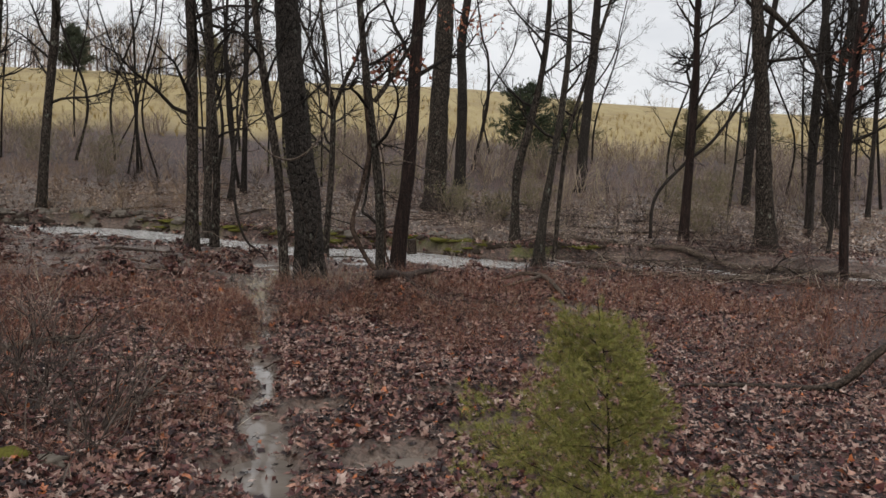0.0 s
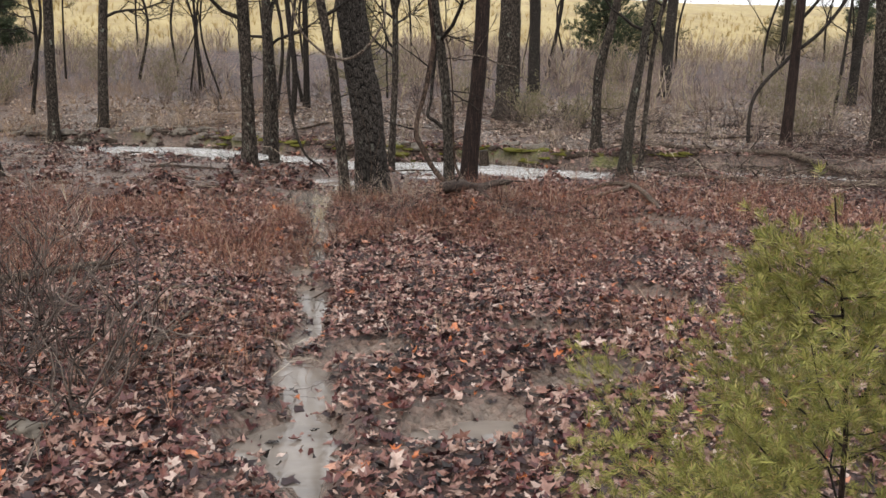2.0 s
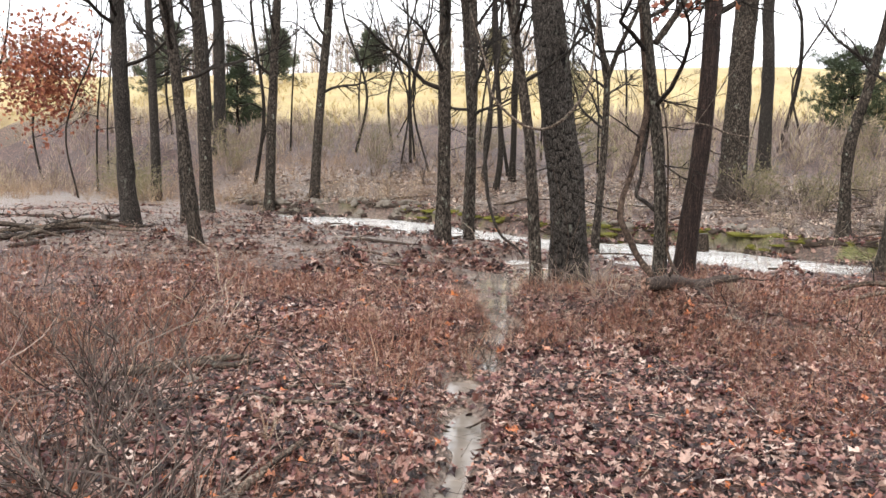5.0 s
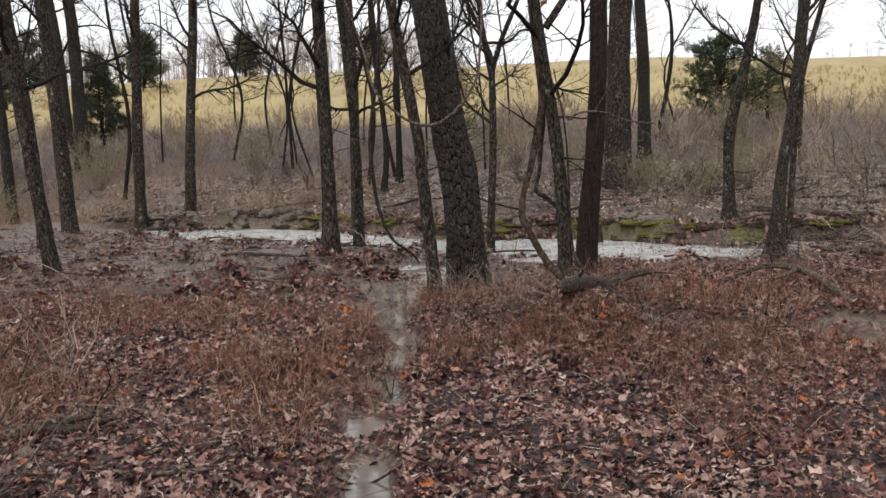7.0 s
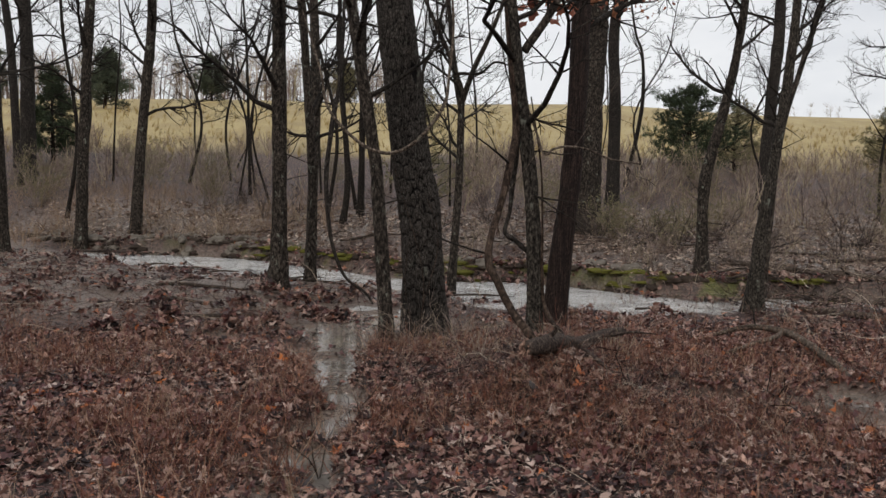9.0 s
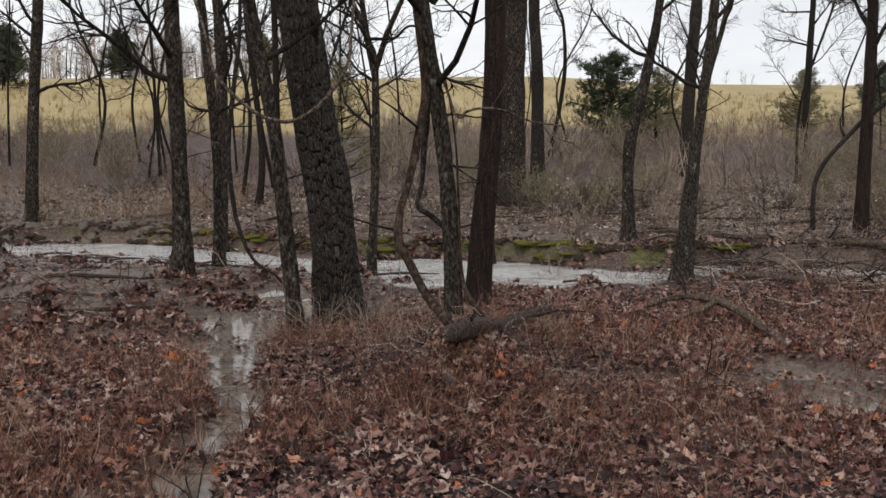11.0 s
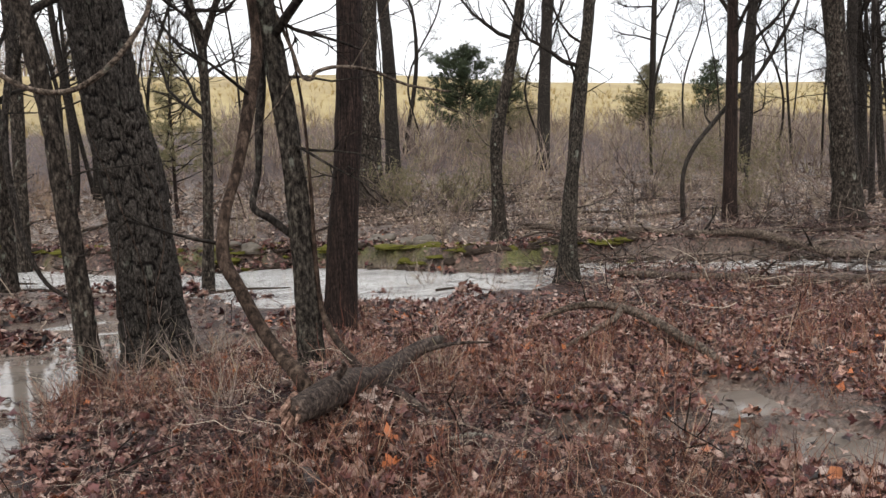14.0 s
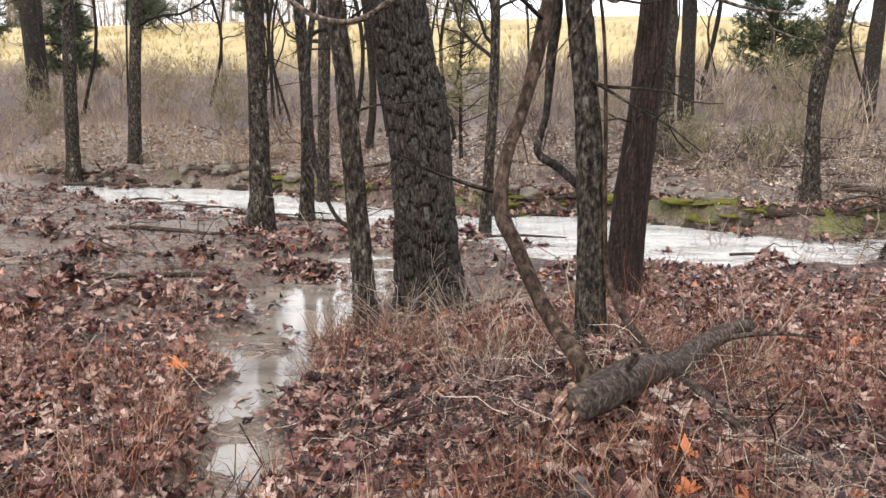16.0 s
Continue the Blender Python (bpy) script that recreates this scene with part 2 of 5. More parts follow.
def per_island(name, stops, rough=0.7, spec=0.4, fine=30.0):
    m, n, l, b = material(name, rough)
    b.inputs["Specular IOR Level"].default_value = spec
    g = n.new("ShaderNodeNewGeometry")
    c = ramp_node(n, stops)
    l.new(g.outputs["Random Per Island"], c.inputs[0])
    t = noise_node(n, l, fine, 3)
    v = ramp_node(n, [(0.3, (0.65, 0.62, 0.6)), (0.7, (1.25, 1.22, 1.2))])
    l.new(t.outputs[0], v.inputs[0])
    l.new(mix_node(n, l, 1.0, c.outputs[0], v.outputs[0], "MULTIPLY"), b.inputs["Base Color"])
    l.new(bump_node(n, l, t.outputs[0], 0.3, 0.004), b.inputs["Normal"])
    return m


SHRUB = per_island("dark_shrub_stems", [(0.0, (0.022, 0.016, 0.014)), (0.5, (0.070, 0.054, 0.047)), (0.8, (0.16, 0.13, 0.11)), (1.0, (0.30, 0.25, 0.21))], 0.8, 0.2)
LEAF_STOPS = [(0.0, (0.006, 0.003, 0.003)), (0.22, (0.030, 0.010, 0.011)), (0.38, (0.112, 0.039, 0.038)), (0.54, (0.19, 0.090, 0.073)), (0.68, (0.27, 0.155, 0.123)), (0.86, (0.36, 0.245, 0.200)), (0.96, (0.48, 0.385, 0.34)), (0.99, (0.44, 0.14, 0.048))]
FAR_LEAVES = per_island("tan_leaves_beyond_the_creek", [(0.0, (0.055, 0.032, 0.026)), (0.25, (0.20, 0.13, 0.10)), (0.6, (0.38, 0.28, 0.22)), (1.0, (0.62, 0.51, 0.42))], 0.5, 0.4)
LEAVES = per_island("fallen_oak_leaves", LEAF_STOPS, 0.42, 0.4)
GRASS_RUST = per_island("rusty_dead_grass", [(0.0, (0.040, 0.014, 0.010)), (0.45, (0.15, 0.056, 0.037)), (0.75, (0.29, 0.14, 0.090)), (1.0, (0.42, 0.31, 0.22))], 0.75, 0.3)
GRASS_TAN = per_island("tan_dead_grass", [(0.0, (0.17, 0.110, 0.070)), (0.5, (0.31, 0.218, 0.145)), (1.0, (0.45, 0.345, 0.235))], 0.75, 0.3)
GRASS_HAY = per_island("golden_field_grass", [(0.0, (0.28, 0.205, 0.088)), (0.5, (0.40, 0.305, 0.135)), (1.0, (0.50, 0.405, 0.21))], 0.75, 0.2)
BRUSH = per_island("bare_brush_twigs", [(0.0, (0.095, 0.070, 0.064)), (0.40, (0.27, 0.210, 0.186)), (0.70, (0.39, 0.318, 0.268)), (0.88, (0.40, 0.355, 0.215)), (1.0, (0.56, 0.44, 0.32))], 0.85, 0.2)
CEDAR_NEAR = per_island("yellow_green_cedar_needles", [(0.0, (0.085, 0.095, 0.024)), (0.45, (0.20, 0.205, 0.048)), (0.8, (0.31, 0.30, 0.085)), (1.0, (0.30, 0.21, 0.10))], 0.6, 0.3)
CEDAR_FAR = per_island("dark_green_cedar_needles", [(0.0, (0.022, 0.036, 0.018)), (0.6, (0.05, 0.07, 0.033)), (1.0, (0.085, 0.105, 0.05))], 0.7, 0.3)
# cedar green lightened and greyed: the haze of distance is in the colour
CEDAR_HAZED = per_island("hazed_far_needles", [(0.0, (0.05, 0.065, 0.045)), (0.6, (0.09, 0.108, 0.075)), (1.0, (0.13, 0.145, 0.10))], 0.8, 0.1)
CEDAR_DULL = per_island("dull_olive_cedar_needles", [(0.0, (0.11, 0.105, 0.058)), (0.6, (0.21, 0.195, 0.105)), (1.0, (0.31, 0.27, 0.16))], 0.75, 0.2)
RED_LEAVES = per_island("russet_oak_leaves", [(0.0, (0.15, 0.045, 0.028)), (0.6, (0.30, 0.10, 0.058)), (1.0, (0.42, 0.19, 0.095))], 0.6, 0.3)
MOSS = per_island("green_moss", [(0.0, (0.045, 0.045, 0.014)), (0.5, (0.095, 0.095, 0.022)), (1.0, (0.19, 0.175, 0.04))], 0.95, 0.1, 60)
SOIL = per_island("dark_bank_soil", [(0.0, (0.022, 0.016, 0.012)), (0.6, (0.045, 0.033, 0.025)), (1.0, (0.08, 0.06, 0.045))], 0.8, 0.2, 25)
STONE = per_island("muddy_stones", [(0.0, (0.07, 0.06, 0.05)), (0.6, (0.15, 0.13, 0.105)), (1.0, (0.24, 0.215, 0.18))], 0.6, 0.4, 12)


def ground_material():
    m, n, l, b = material("leafy_ground")
    b.inputs["Specular IOR Level"].default_value = 0.5
    zone = n.new("ShaderNodeVertexColor")
    zone.layer_name = "zone"
    split = n.new("ShaderNodeSeparateColor")
    l.new(zone.outputs[0], split.inputs[0])
    g = n.new("ShaderNodeNewGeometry")
    cells = n.new("ShaderNodeTexVoronoi")
    cells.inputs["Scale"].default_value = 27.0
    cells.inputs["Randomness"].default_value = 1.0
    l.new(g.outputs["Position"], cells.inputs["Vector"])
    pick = n.new("ShaderNodeSeparateColor")
    l.new(cells.outputs["Color"], pick.inputs[0])
    litter = ramp_node(n, [(0.0, (0.007, 0.004, 0.004)), (0.35, (0.032, 0.017, 0.014)), (0.7, (0.095, 0.048, 0.038)), (1.0, (0.19, 0.115, 0.09))])
    l.new(pick.outputs[0], litter.inputs[0])
    big = noise_node(n, l, 0.7, 5)
    shade = ramp_node(n, [(0.3, (0.75, 0.72, 0.7)), (0.7, (1.2, 1.18, 1.15))])
    l.new(big.outputs[0], shade.inputs[0])
    col = mix_node(n, l, 1.0, litter.outputs[0], shade.outputs[0], "MULTIPLY")
    fine = noise_node(n, l, 22, 5)
    mud = ramp_node(n, [(0.3, (0.085, 0.062, 0.049)), (0.55, (0.21, 0.158, 0.124)), (0.8, (0.33, 0.262, 0.21))])
    l.new(fine.outputs[0], mud.inputs[0])
    col = mix_node(n, l, split.outputs[1], col, mud.outputs[0])
    moss = ramp_node(n, [(0.3, (0.06, 0.062, 0.018)), (0.7, (0.17, 0.175, 0.035))])
    l.new(fine.outputs[0], moss.inputs[0])
    col = mix_node(n, l, split.outputs[2], col, moss.outputs[0])
    hay = noise_node(n, l, 0.35, 6, (1, 0.45, 1), 0.7)
    field = ramp_node(n, [(0.3, (0.25, 0.18, 0.075)), (0.5, (0.37, 0.28, 0.115)), (0.72, (0.47, 0.375, 0.175))])
    l.new(hay.outputs[0], field.inputs[0])
    col = mix_node(n, l, split.outputs[0], col, field.outputs[0])
    l.new(col, b.inputs["Base Color"])
    wet = n.new("ShaderNodeMapRange")
    wet.inputs["To Min"].default_value, wet.inputs["To Max"].default_value = 0.65, 0.2
    l.new(split.outputs[1], wet.inputs[0])
    l.new(wet.outputs[0], b.inputs["Roughness"])
    lumps = noise_node(n, l, 7.0, 4, (1, 1.6, 1), 0.55)
    l.new(bump_node(n, l, fine.outputs[0], 0.8, 0.025, bump_node(n, l, lumps.outputs[0], 0.8, 0.09, bump_node(n, l, cells.outputs["Distance"], 0.5, 0.03))), b.inputs["Normal"])
    return m


def water_material(name, rough, ripple, pale):
    m, n, l, b = material(name, rough)
    silt_sheen = noise_node(n, l, 1.6, 7, (0.6, 1.6, 1))
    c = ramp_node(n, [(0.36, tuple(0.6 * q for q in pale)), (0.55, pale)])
    l.new(silt_sheen.outputs[0], c.inputs[0])
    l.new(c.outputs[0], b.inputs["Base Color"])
    b.inputs["IOR"].default_value = 1.65
    b.inputs["Specular IOR Level"].default_value = 0.75
    wave = noise_node(n, l, 9.0, 4, (1, 2.2, 1))
    l.new(bump_node(n, l, wave.outputs[0], ripple, 0.12), b.inputs["Normal"])
    return m


GROUND = ground_material()
POOL = water_material("still_muddy_water", 0.015, 0.015, (0.24, 0.205, 0.175))
# paler than muddy water: the sky's sheen is put into the base colour
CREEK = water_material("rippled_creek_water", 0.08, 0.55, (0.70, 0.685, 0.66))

# ---- the ground: a leafy flat, a flooded run, a creek, a brushy slope and a field up to its ridge ----
WATER_LEVEL = -0.30
NEAR_BANK = ([-40, -14, -10.5, -8.6, -7.2, -5.0, -3.7, -1.1, 0.2, 2.2, 3.2, 4.2, 5.2, 6.4, 8.0, 10.0, 16, 40], [46, 28.6, 25.9, 23.6, 22.0, 20.4, 20.0, 18.9, 17.9, 16.2, 16.1, 16.9, 17.8, 17.9, 16.6, 15.3, 13, 5])
FAR_BANK = ([-40, -14, -10.5, -8.2, -5.9, -3.7, -1.3, 0.1, 2.0, 3.1, 4.3, 5.2, 6.4, 8.0, 10.0, 16, 40], [47.5, 29.4, 26.4, 25.2, 25.4, 24.0, 22.3, 21.3, 21.9, 20.6, 19.6, 19.2, 19.7, 18.9, 17.5, 14.6, 6.5])
FALL = ([-12, -5, -1, 1], [0.19, 0.16, 0.05, 0.0])


def water_z(x, y):
    """The creek falls a little from left to right."""
    return WATER_LEVEL + np.interp(x, *FALL) * step(13.5, 17.0, np.asarray(y, float))


RISE = ([-60, -8, 0, 2, 4, 12, 17, 19, 21, 23, 26, 29, 32, 38, 45, 60, 95, 106, 140, 400, 2500], [1.5, 0.35, 0.0, -0.14, -0.19, -0.19, -0.17, 0.02, 0.25, 0.36, 0.62, 0.95, 1.45, 2.5, 3.8, 6.7, 13.0, 13.5, 11, 8, 6])
RUN_Y = [3.4, 4.8, 5.8, 6.9, 8.4, 9.6, 10.9, 11.7, 12.6, 13.6, 14.8, 16.2, 19.0]
RUN_X = [-0.12, -0.2, -0.3, -0.38, -0.48, -0.62, -0.62, -0.86, -0.80, -0.86, -0.80, -0.75, -0.75]
RUN_HALF = [0.08, 0.13, 0.12, 0.12, 0.12, 0.22, 0.24, 0.17, 0.36, 0.55, 0.80, 0.85, 0.75]
PUDDLES = [(3.25, 10.85, 0.26, 0.16), (3.62, 10.5, 0.46, 0.30), (3.75, 11.3, 0.32, 0.42), (0.6, 4.95, 0.30, 0.18), (1.3, 5.5, 0.25, 0.15), (-0.3, 4.85, 0.24, 0.30), (2.5, 11.0, 0.25, 0.16), (2.35, 7.3, 0.30, 0.22), (1.45, 6.35, 0.30, 0.16), (-2.35, 13.5, 0.28, 0.20), (-2.0, 12.7, 0.15, 0.12), (0.65, 14.5, 0.55, 0.30), (3.6, 8.9, 0.3, 0.3), (-1.5, 14.4, 0.6, 0.3), (0.1, 6.0, 0.2, 0.12)]


def zones(x, y):
    """Height of the ground and how much it is field, mud and moss."""
    x, y = np.asarray(x, float), np.asarray(y, float)
    wz = water_z(x, y)
    over = y - np.interp(x, *FAR_BANK)
    low = np.where(y < 10, np.interp(y, *RISE), -0.19) + wz - WATER_LEVEL + 0.10 * step(-10.0, -12.0, x) * step(14, 17, y)
    rim = step(-0.12, 0.10, over + 0.5 * (vnoise(x, y, 0.7, 21) - 0.5))
    brow = 0.26 + 0.14 * vnoise(x, y, 1.3, 22)
    z = low * (1 - rim) + rim * (wz + brow + (np.maximum(np.interp(y, *RISE), wz + 0.36) - wz - brow) * step(0.1, 3.0, over))
    near = step(60, 30, np.abs(x)) * step(40, 24, y) * step(-20, 0, y)
    z = z + near * (0.07 * (vnoise(x, y, 1.1, 1) - 0.5) + 0.05 * (vnoise(x, y, 0.35, 2) - 0.5))
    z = z + step(30, 60, np.abs(y)) * 1.2 * (vnoise(x, y, 22, 4) - 0.5) + step(26, 40, y) * step(70, 45, y) * 0.5 * (vnoise(x, y, 4, 5) - 0.5)
    # the tussock under the trees and the leaf bank beside it
    z = z + 0.42 * np.exp(-((x - 1.12) / 0.55) ** 2 - ((y - 10.95) / 1.0) ** 2)
    z = z + 0.10 * step(0.8, 1.5, x) * step(3.2, 2.2, x) * step(10.6, 12, y) * step(16.6, 15.5, y) - 0.03 * step(2.8, 3.8, x) * step(9, 10, y) * step(17, 16, y)
    # mud flat beside the creek
    flat = step(-1.0, -2.2, x) * step(-9.5, -7.0, x) * step(13.6, 15.4, y) * step(0.3, -0.8, y - np.interp(x, *NEAR_BANK))
    flat = np.maximum(flat, step(0.9, -0.4, x) * step(14.6, 15.6, y) * step(0.3, -0.3, y - np.interp(x, *NEAR_BANK)))
    z = z - flat * (0.052 - 0.02 * step(15.6, 16.6, y) + 0.11 * (vnoise(x, y, 0.9, 7) - 0.5) + 0.07 * (vnoise(x, y, 0.28, 8) - 0.5))
    # creek
    edge = 0.9 * (vnoise(x, y, 1.6, 9) - 0.5) + 0.5 * (vnoise(x, y, 0.5, 10) - 0.5)
    a, b = y - np.interp(x, *NEAR_BANK) + edge, np.interp(x, *FAR_BANK) - y + edge
    into = np.minimum(a, b)
    bed = wz - 0.02 - 0.15 * step(0.0, 0.8, into)
    k = np.where(a < b, step(-0.45, 0.05, into), step(-0.22, 0.03, into)) * step(-10.6, -8.9, x)
    z = z * (1 - k) + np.minimum(z, bed) * k
    # the flooded run along the trodden way
    d = np.abs(x - np.interp(y, RUN_Y, RUN_X) + 0.26 * (vnoise(x, y, 0.55, 11) - 0.5)) - np.interp(y, RUN_Y, RUN_HALF) * (0.35 + 1.1 * vnoise(x, y, 0.6, 12))
    k2 = step(0.11, -0.05, d) * step(3.0, 4.2, y) * step(17.5, 16, y)
    z = z * (1 - k2) + np.minimum(z, wz - 0.015 + 0.010 * step(9.0, 7.0, y) + (0.07 + 0.08 * step(12, 9, y)) * (vnoise(x, y, 0.33, 13) - 0.5)) * k2
    k3, soaked = np.zeros_like(z), np.zeros_like(z)
    for px, py, rx, ry in PUDDLES:
        q = np.hypot((x - px) / rx, (y - py) / ry) + 0.9 * (vnoise(x, y, 0.3, 14) - 0.5)
        k3 = np.maximum(k3, step(1.45, 1.0, q))
        soaked = np.maximum(soaked, 0.5 * step(2.4, 1.2, q))
    z = z * (1 - k3) + np.minimum(z, wz - 0.026 + 0.075 * (vnoise(x, y, 0.2, 15) - 0.5)) * k3
    field = step(46, 52, y + 7 * (vnoise(x, y, 6, 16) - 0.5)) * np.ones_like(x)
    bank = step(-0.5, -0.25, b) * step(0.1, -0.1, b) * (a > b)
    mud = np.clip(np.maximum.reduce([flat * 0.75, k * 1.0, k2, k3, soaked, bank * 0.25]), 0, 1) * step(36, 30, y)
    mud = np.maximum(mud, 0.9 * step(0.3, 1.0, over) * step(33, 28, y) * step(0.15, 0.5, vnoise(x, y, 1.7, 23)))
    moss = step(-0.85, -0.35, b) * step(0.02, -0.2, b) * step(0.50, 0.62, 0.5 * vnoise(x, y, 0.9, 17) + 0.5 * vnoise(x, y, 0.22, 18)) * (a > b) * step(-9, -5, x) * step(9, 6.5, x) * 0.8
    return z, field, mud, moss


def H(x, y):
    return zones(x, y)[0]


def spaced(fine_lo, fine_hi, cell, far):
    v = [fine_lo]
    s = cell
    while v[0] > -far:
        s *= 1.16
        v.insert(0, v[0] - s)
    v += list(np.arange(fine_lo + cell, fine_hi, cell))
    s = cell
    while v[-1] < far:
        s *= 1.16
        v.append(v[-1] + s)
    return np.array(v)


gx, gy = spaced(-9.0, 10.0, 0.085, 2400), spaced(2.6, 27.0, 0.085, 2400)
X, Y = np.meshgrid(gx, gy)
Z, FIELD, MUD, MOSSY = zones(X, Y)
nx, ny = len(gx), len(gy)
ii = (np.arange(ny - 1)[:, None] * nx + np.arange(nx - 1)[None]).ravel()
ground_mesh = mesh_from("ground", np.stack([X, Y, Z], -1).reshape(-1, 3), np.stack([ii, ii + 1, ii + nx + 1, ii + nx], -1), GROUND)
zone_layer = ground_mesh.color_attributes.new("zone", "FLOAT_COLOR", "POINT")
zone_layer.data.foreach_set("color", np.stack([FIELD, MUD, MOSSY, np.ones_like(Z)], -1).astype(np.float32).ravel())
ground = tagged(new("ground", ground_mesh), "wet leaf-strewn woodland ground rising to a dry golden field", "ground", kind="structure")
CREST = 15.9


def water_sheet(name, y0, y1, mat, label):
    wx, wy = np.meshgrid(np.linspace(-30, 30, 61), np.linspace(y0, y1, 15))
    wi = (np.arange(14)[:, None] * 61 + np.arange(60)[None]).ravel()
    me = mesh_from(name, np.stack([wx, wy, water_z(wx, wy)], -1).reshape(-1, 3), np.stack([wi, wi + 1, wi + 62, wi + 61], -1), mat)
    return tagged(new(name, me), label, "water", kind="structure")


water_sheet("water_run", 4.0, CREST, POOL, "still muddy flood water reflecting the trees")
water_sheet("water_creek", CREST, 32.0, CREEK, "rippled muddy creek water, sky sheen painted into its pale colour")

# ---- trees ----
def branch_line(start, way, length, n, wander, lift, gen):
    p, w = [np.asarray(start, float)], np.asarray(way, float) / np.linalg.norm(way)
    for _ in range(n - 1):
        w = w + gen.normal(0, wander, 3) + np.array((0, 0, lift))
        w /= np.linalg.norm(w)
        p.append(p[-1] + w * length / (n - 1))
    return np.array(p)


def grow(heap, start, way, length, r, gen, twigs=1.0, lift=0.06, level=0, fine=None):
    """A limb with its side shoots and twigs."""
    n = (7, 5, 3)[level]
    line = branch_line(start, way, length, n, 0.17, lift, gen)
    widths = np.linspace(r, max(r * 0.25, 0.003), n)
    (fine if level and fine else heap).add(*(ribbon(line, widths) if level == 2 else tube(line, widths, 5 if level == 0 else 3)))
    if level == 2:
        return
    count = int((length * 4.6 + 3) * twigs) if level == 0 else int(5.5 * twigs + 1)
    for _ in range(count):
        f = gen.uniform(0.2, 1.0) * (n - 1.001)
        i = int(f)
        at = line[i] + (line[i + 1] - line[i]) * (f - i)
        along = line[i + 1] - line[i]
        along = along / np.linalg.norm(along)
        side = np.cross(along, gen.normal(0, 1, 3))
        side /= np.linalg.norm(side) + 1e-9
        grow(heap, at, along * 0.65 + side * gen.uniform(0.5, 0.9), length * gen.uniform(0.22, 0.45) * (1.15 - 0.5 * f / n), max(r * (0.45 - 0.2 * f / n), 0.004), gen, twigs, lift * 0.7, level + 1, fine)


def bare_tree(name, y, nodes, top, mat, label, seed, sides=14, rough=0.12, ridges=0, limbs=8, first=3.0, reach=2.4, twigs=1.0, ring=0.12, flare=0.3, category="tree", stubs=0, tall=0.0):
    """nodes: (x, z, radius) of the trunk from the ground up; it goes on to the height top above its foot."""
    gen = np.random.default_rng(seed)
    x0 = nodes[0][0]
    z0 = float(H(x0, y))
    tree = thing(name, x0, y, z0, label, category)
    pts = [(x - x0, 0.0, z - z0, r) for x, z, r in nodes]
    pts[0] = (0, 0, -0.12, pts[0][3])
    dx, dz = pts[-1][0] - pts[-2][0], pts[-1][2] - pts[-2][2]
    x, z, r = pts[-1][0], pts[-1][2], pts[-1][3]
    lean = np.clip(dx / max(dz, 0.1), -0.3, 0.3)
    yy, steps = 0.0, max(int((top - z) / 1.4), 1)
    r_end = max(0.2 * r, 0.01)
    for i in range(steps):
        lean = lean * 0.8 + gen.normal(0, 0.06)
        yy += gen.normal(0, 0.10)
        x, z = x + lean * (top - pts[len(nodes) - 1][2]) / steps, z + (top - pts[len(nodes) - 1][2]) / steps
        pts.append((x, yy, z, r + (r_end - r) * (i + 1) / steps))
    height = pts[-1][2]
    line = spline(pts, max(int(height / ring), 8))
    rad = np.maximum(line[:, 3], 0.006) * (1 + flare * np.exp(-np.maximum(line[:, 2], 0) / 0.22))
    v, f = tube(line[:, :3], rad, sides, rough, ridges, seed=seed, tall=tall)
    trunk_mesh = mesh_from("trunk", v, f, mat)
    # plate heights, by which the material paints shade into the furrows
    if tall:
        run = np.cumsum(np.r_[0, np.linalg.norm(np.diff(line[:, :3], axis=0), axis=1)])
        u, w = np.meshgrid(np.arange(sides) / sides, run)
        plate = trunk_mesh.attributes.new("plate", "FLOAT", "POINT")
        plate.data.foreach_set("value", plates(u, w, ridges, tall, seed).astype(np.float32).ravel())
    part("trunk", trunk_mesh, tree)
    limbs = int(limbs * 1.6)
    for k in range(limbs):
        h = first + (height - first) * (k + gen.uniform(0, 0.9)) / limbs * 0.97
        i = int(np.clip(np.searchsorted(line[:, 2], h), 1, len(line) - 1))
        a = gen.uniform(0, 2 * math.pi)
        heap, fine = Heap(), Heap()
        size = reach * (1.05 - 0.5 * (h - first) / max(height - first, 1)) * gen.uniform(0.65, 1.15)
        grow(heap, line[i, :3], (math.cos(a), math.sin(a), gen.uniform(0.25, 0.9)), size, min(line[i, 3] * 0.5, 0.05), gen, twigs, fine=fine)
        limb = part("limb", heap.mesh("limb", BARK_TWIG), tree)
        if fine.n:
            tagged(part("twig_spray", fine.mesh("twig_spray", BARK_TWIG), limb), kind="stuff")
    for k in range(stubs):
        h = gen.uniform(0.9, max(first, 2.0))
        i = int(np.clip(np.searchsorted(line[:, 2], h), 1, len(line) - 1))
        a = gen.uniform(0, 2 * math.pi)
        heap = Heap()
        grow(heap, line[i, :3], (math.cos(a), math.sin(a), gen.uniform(-0.3, 0.4)), gen.uniform(0.3, 0.9), 0.012, gen, 0.5, 0.0, 1)
        part("dead_shoot", heap.mesh("dead_shoot", BARK_TWIG), tree)
    return tree, line


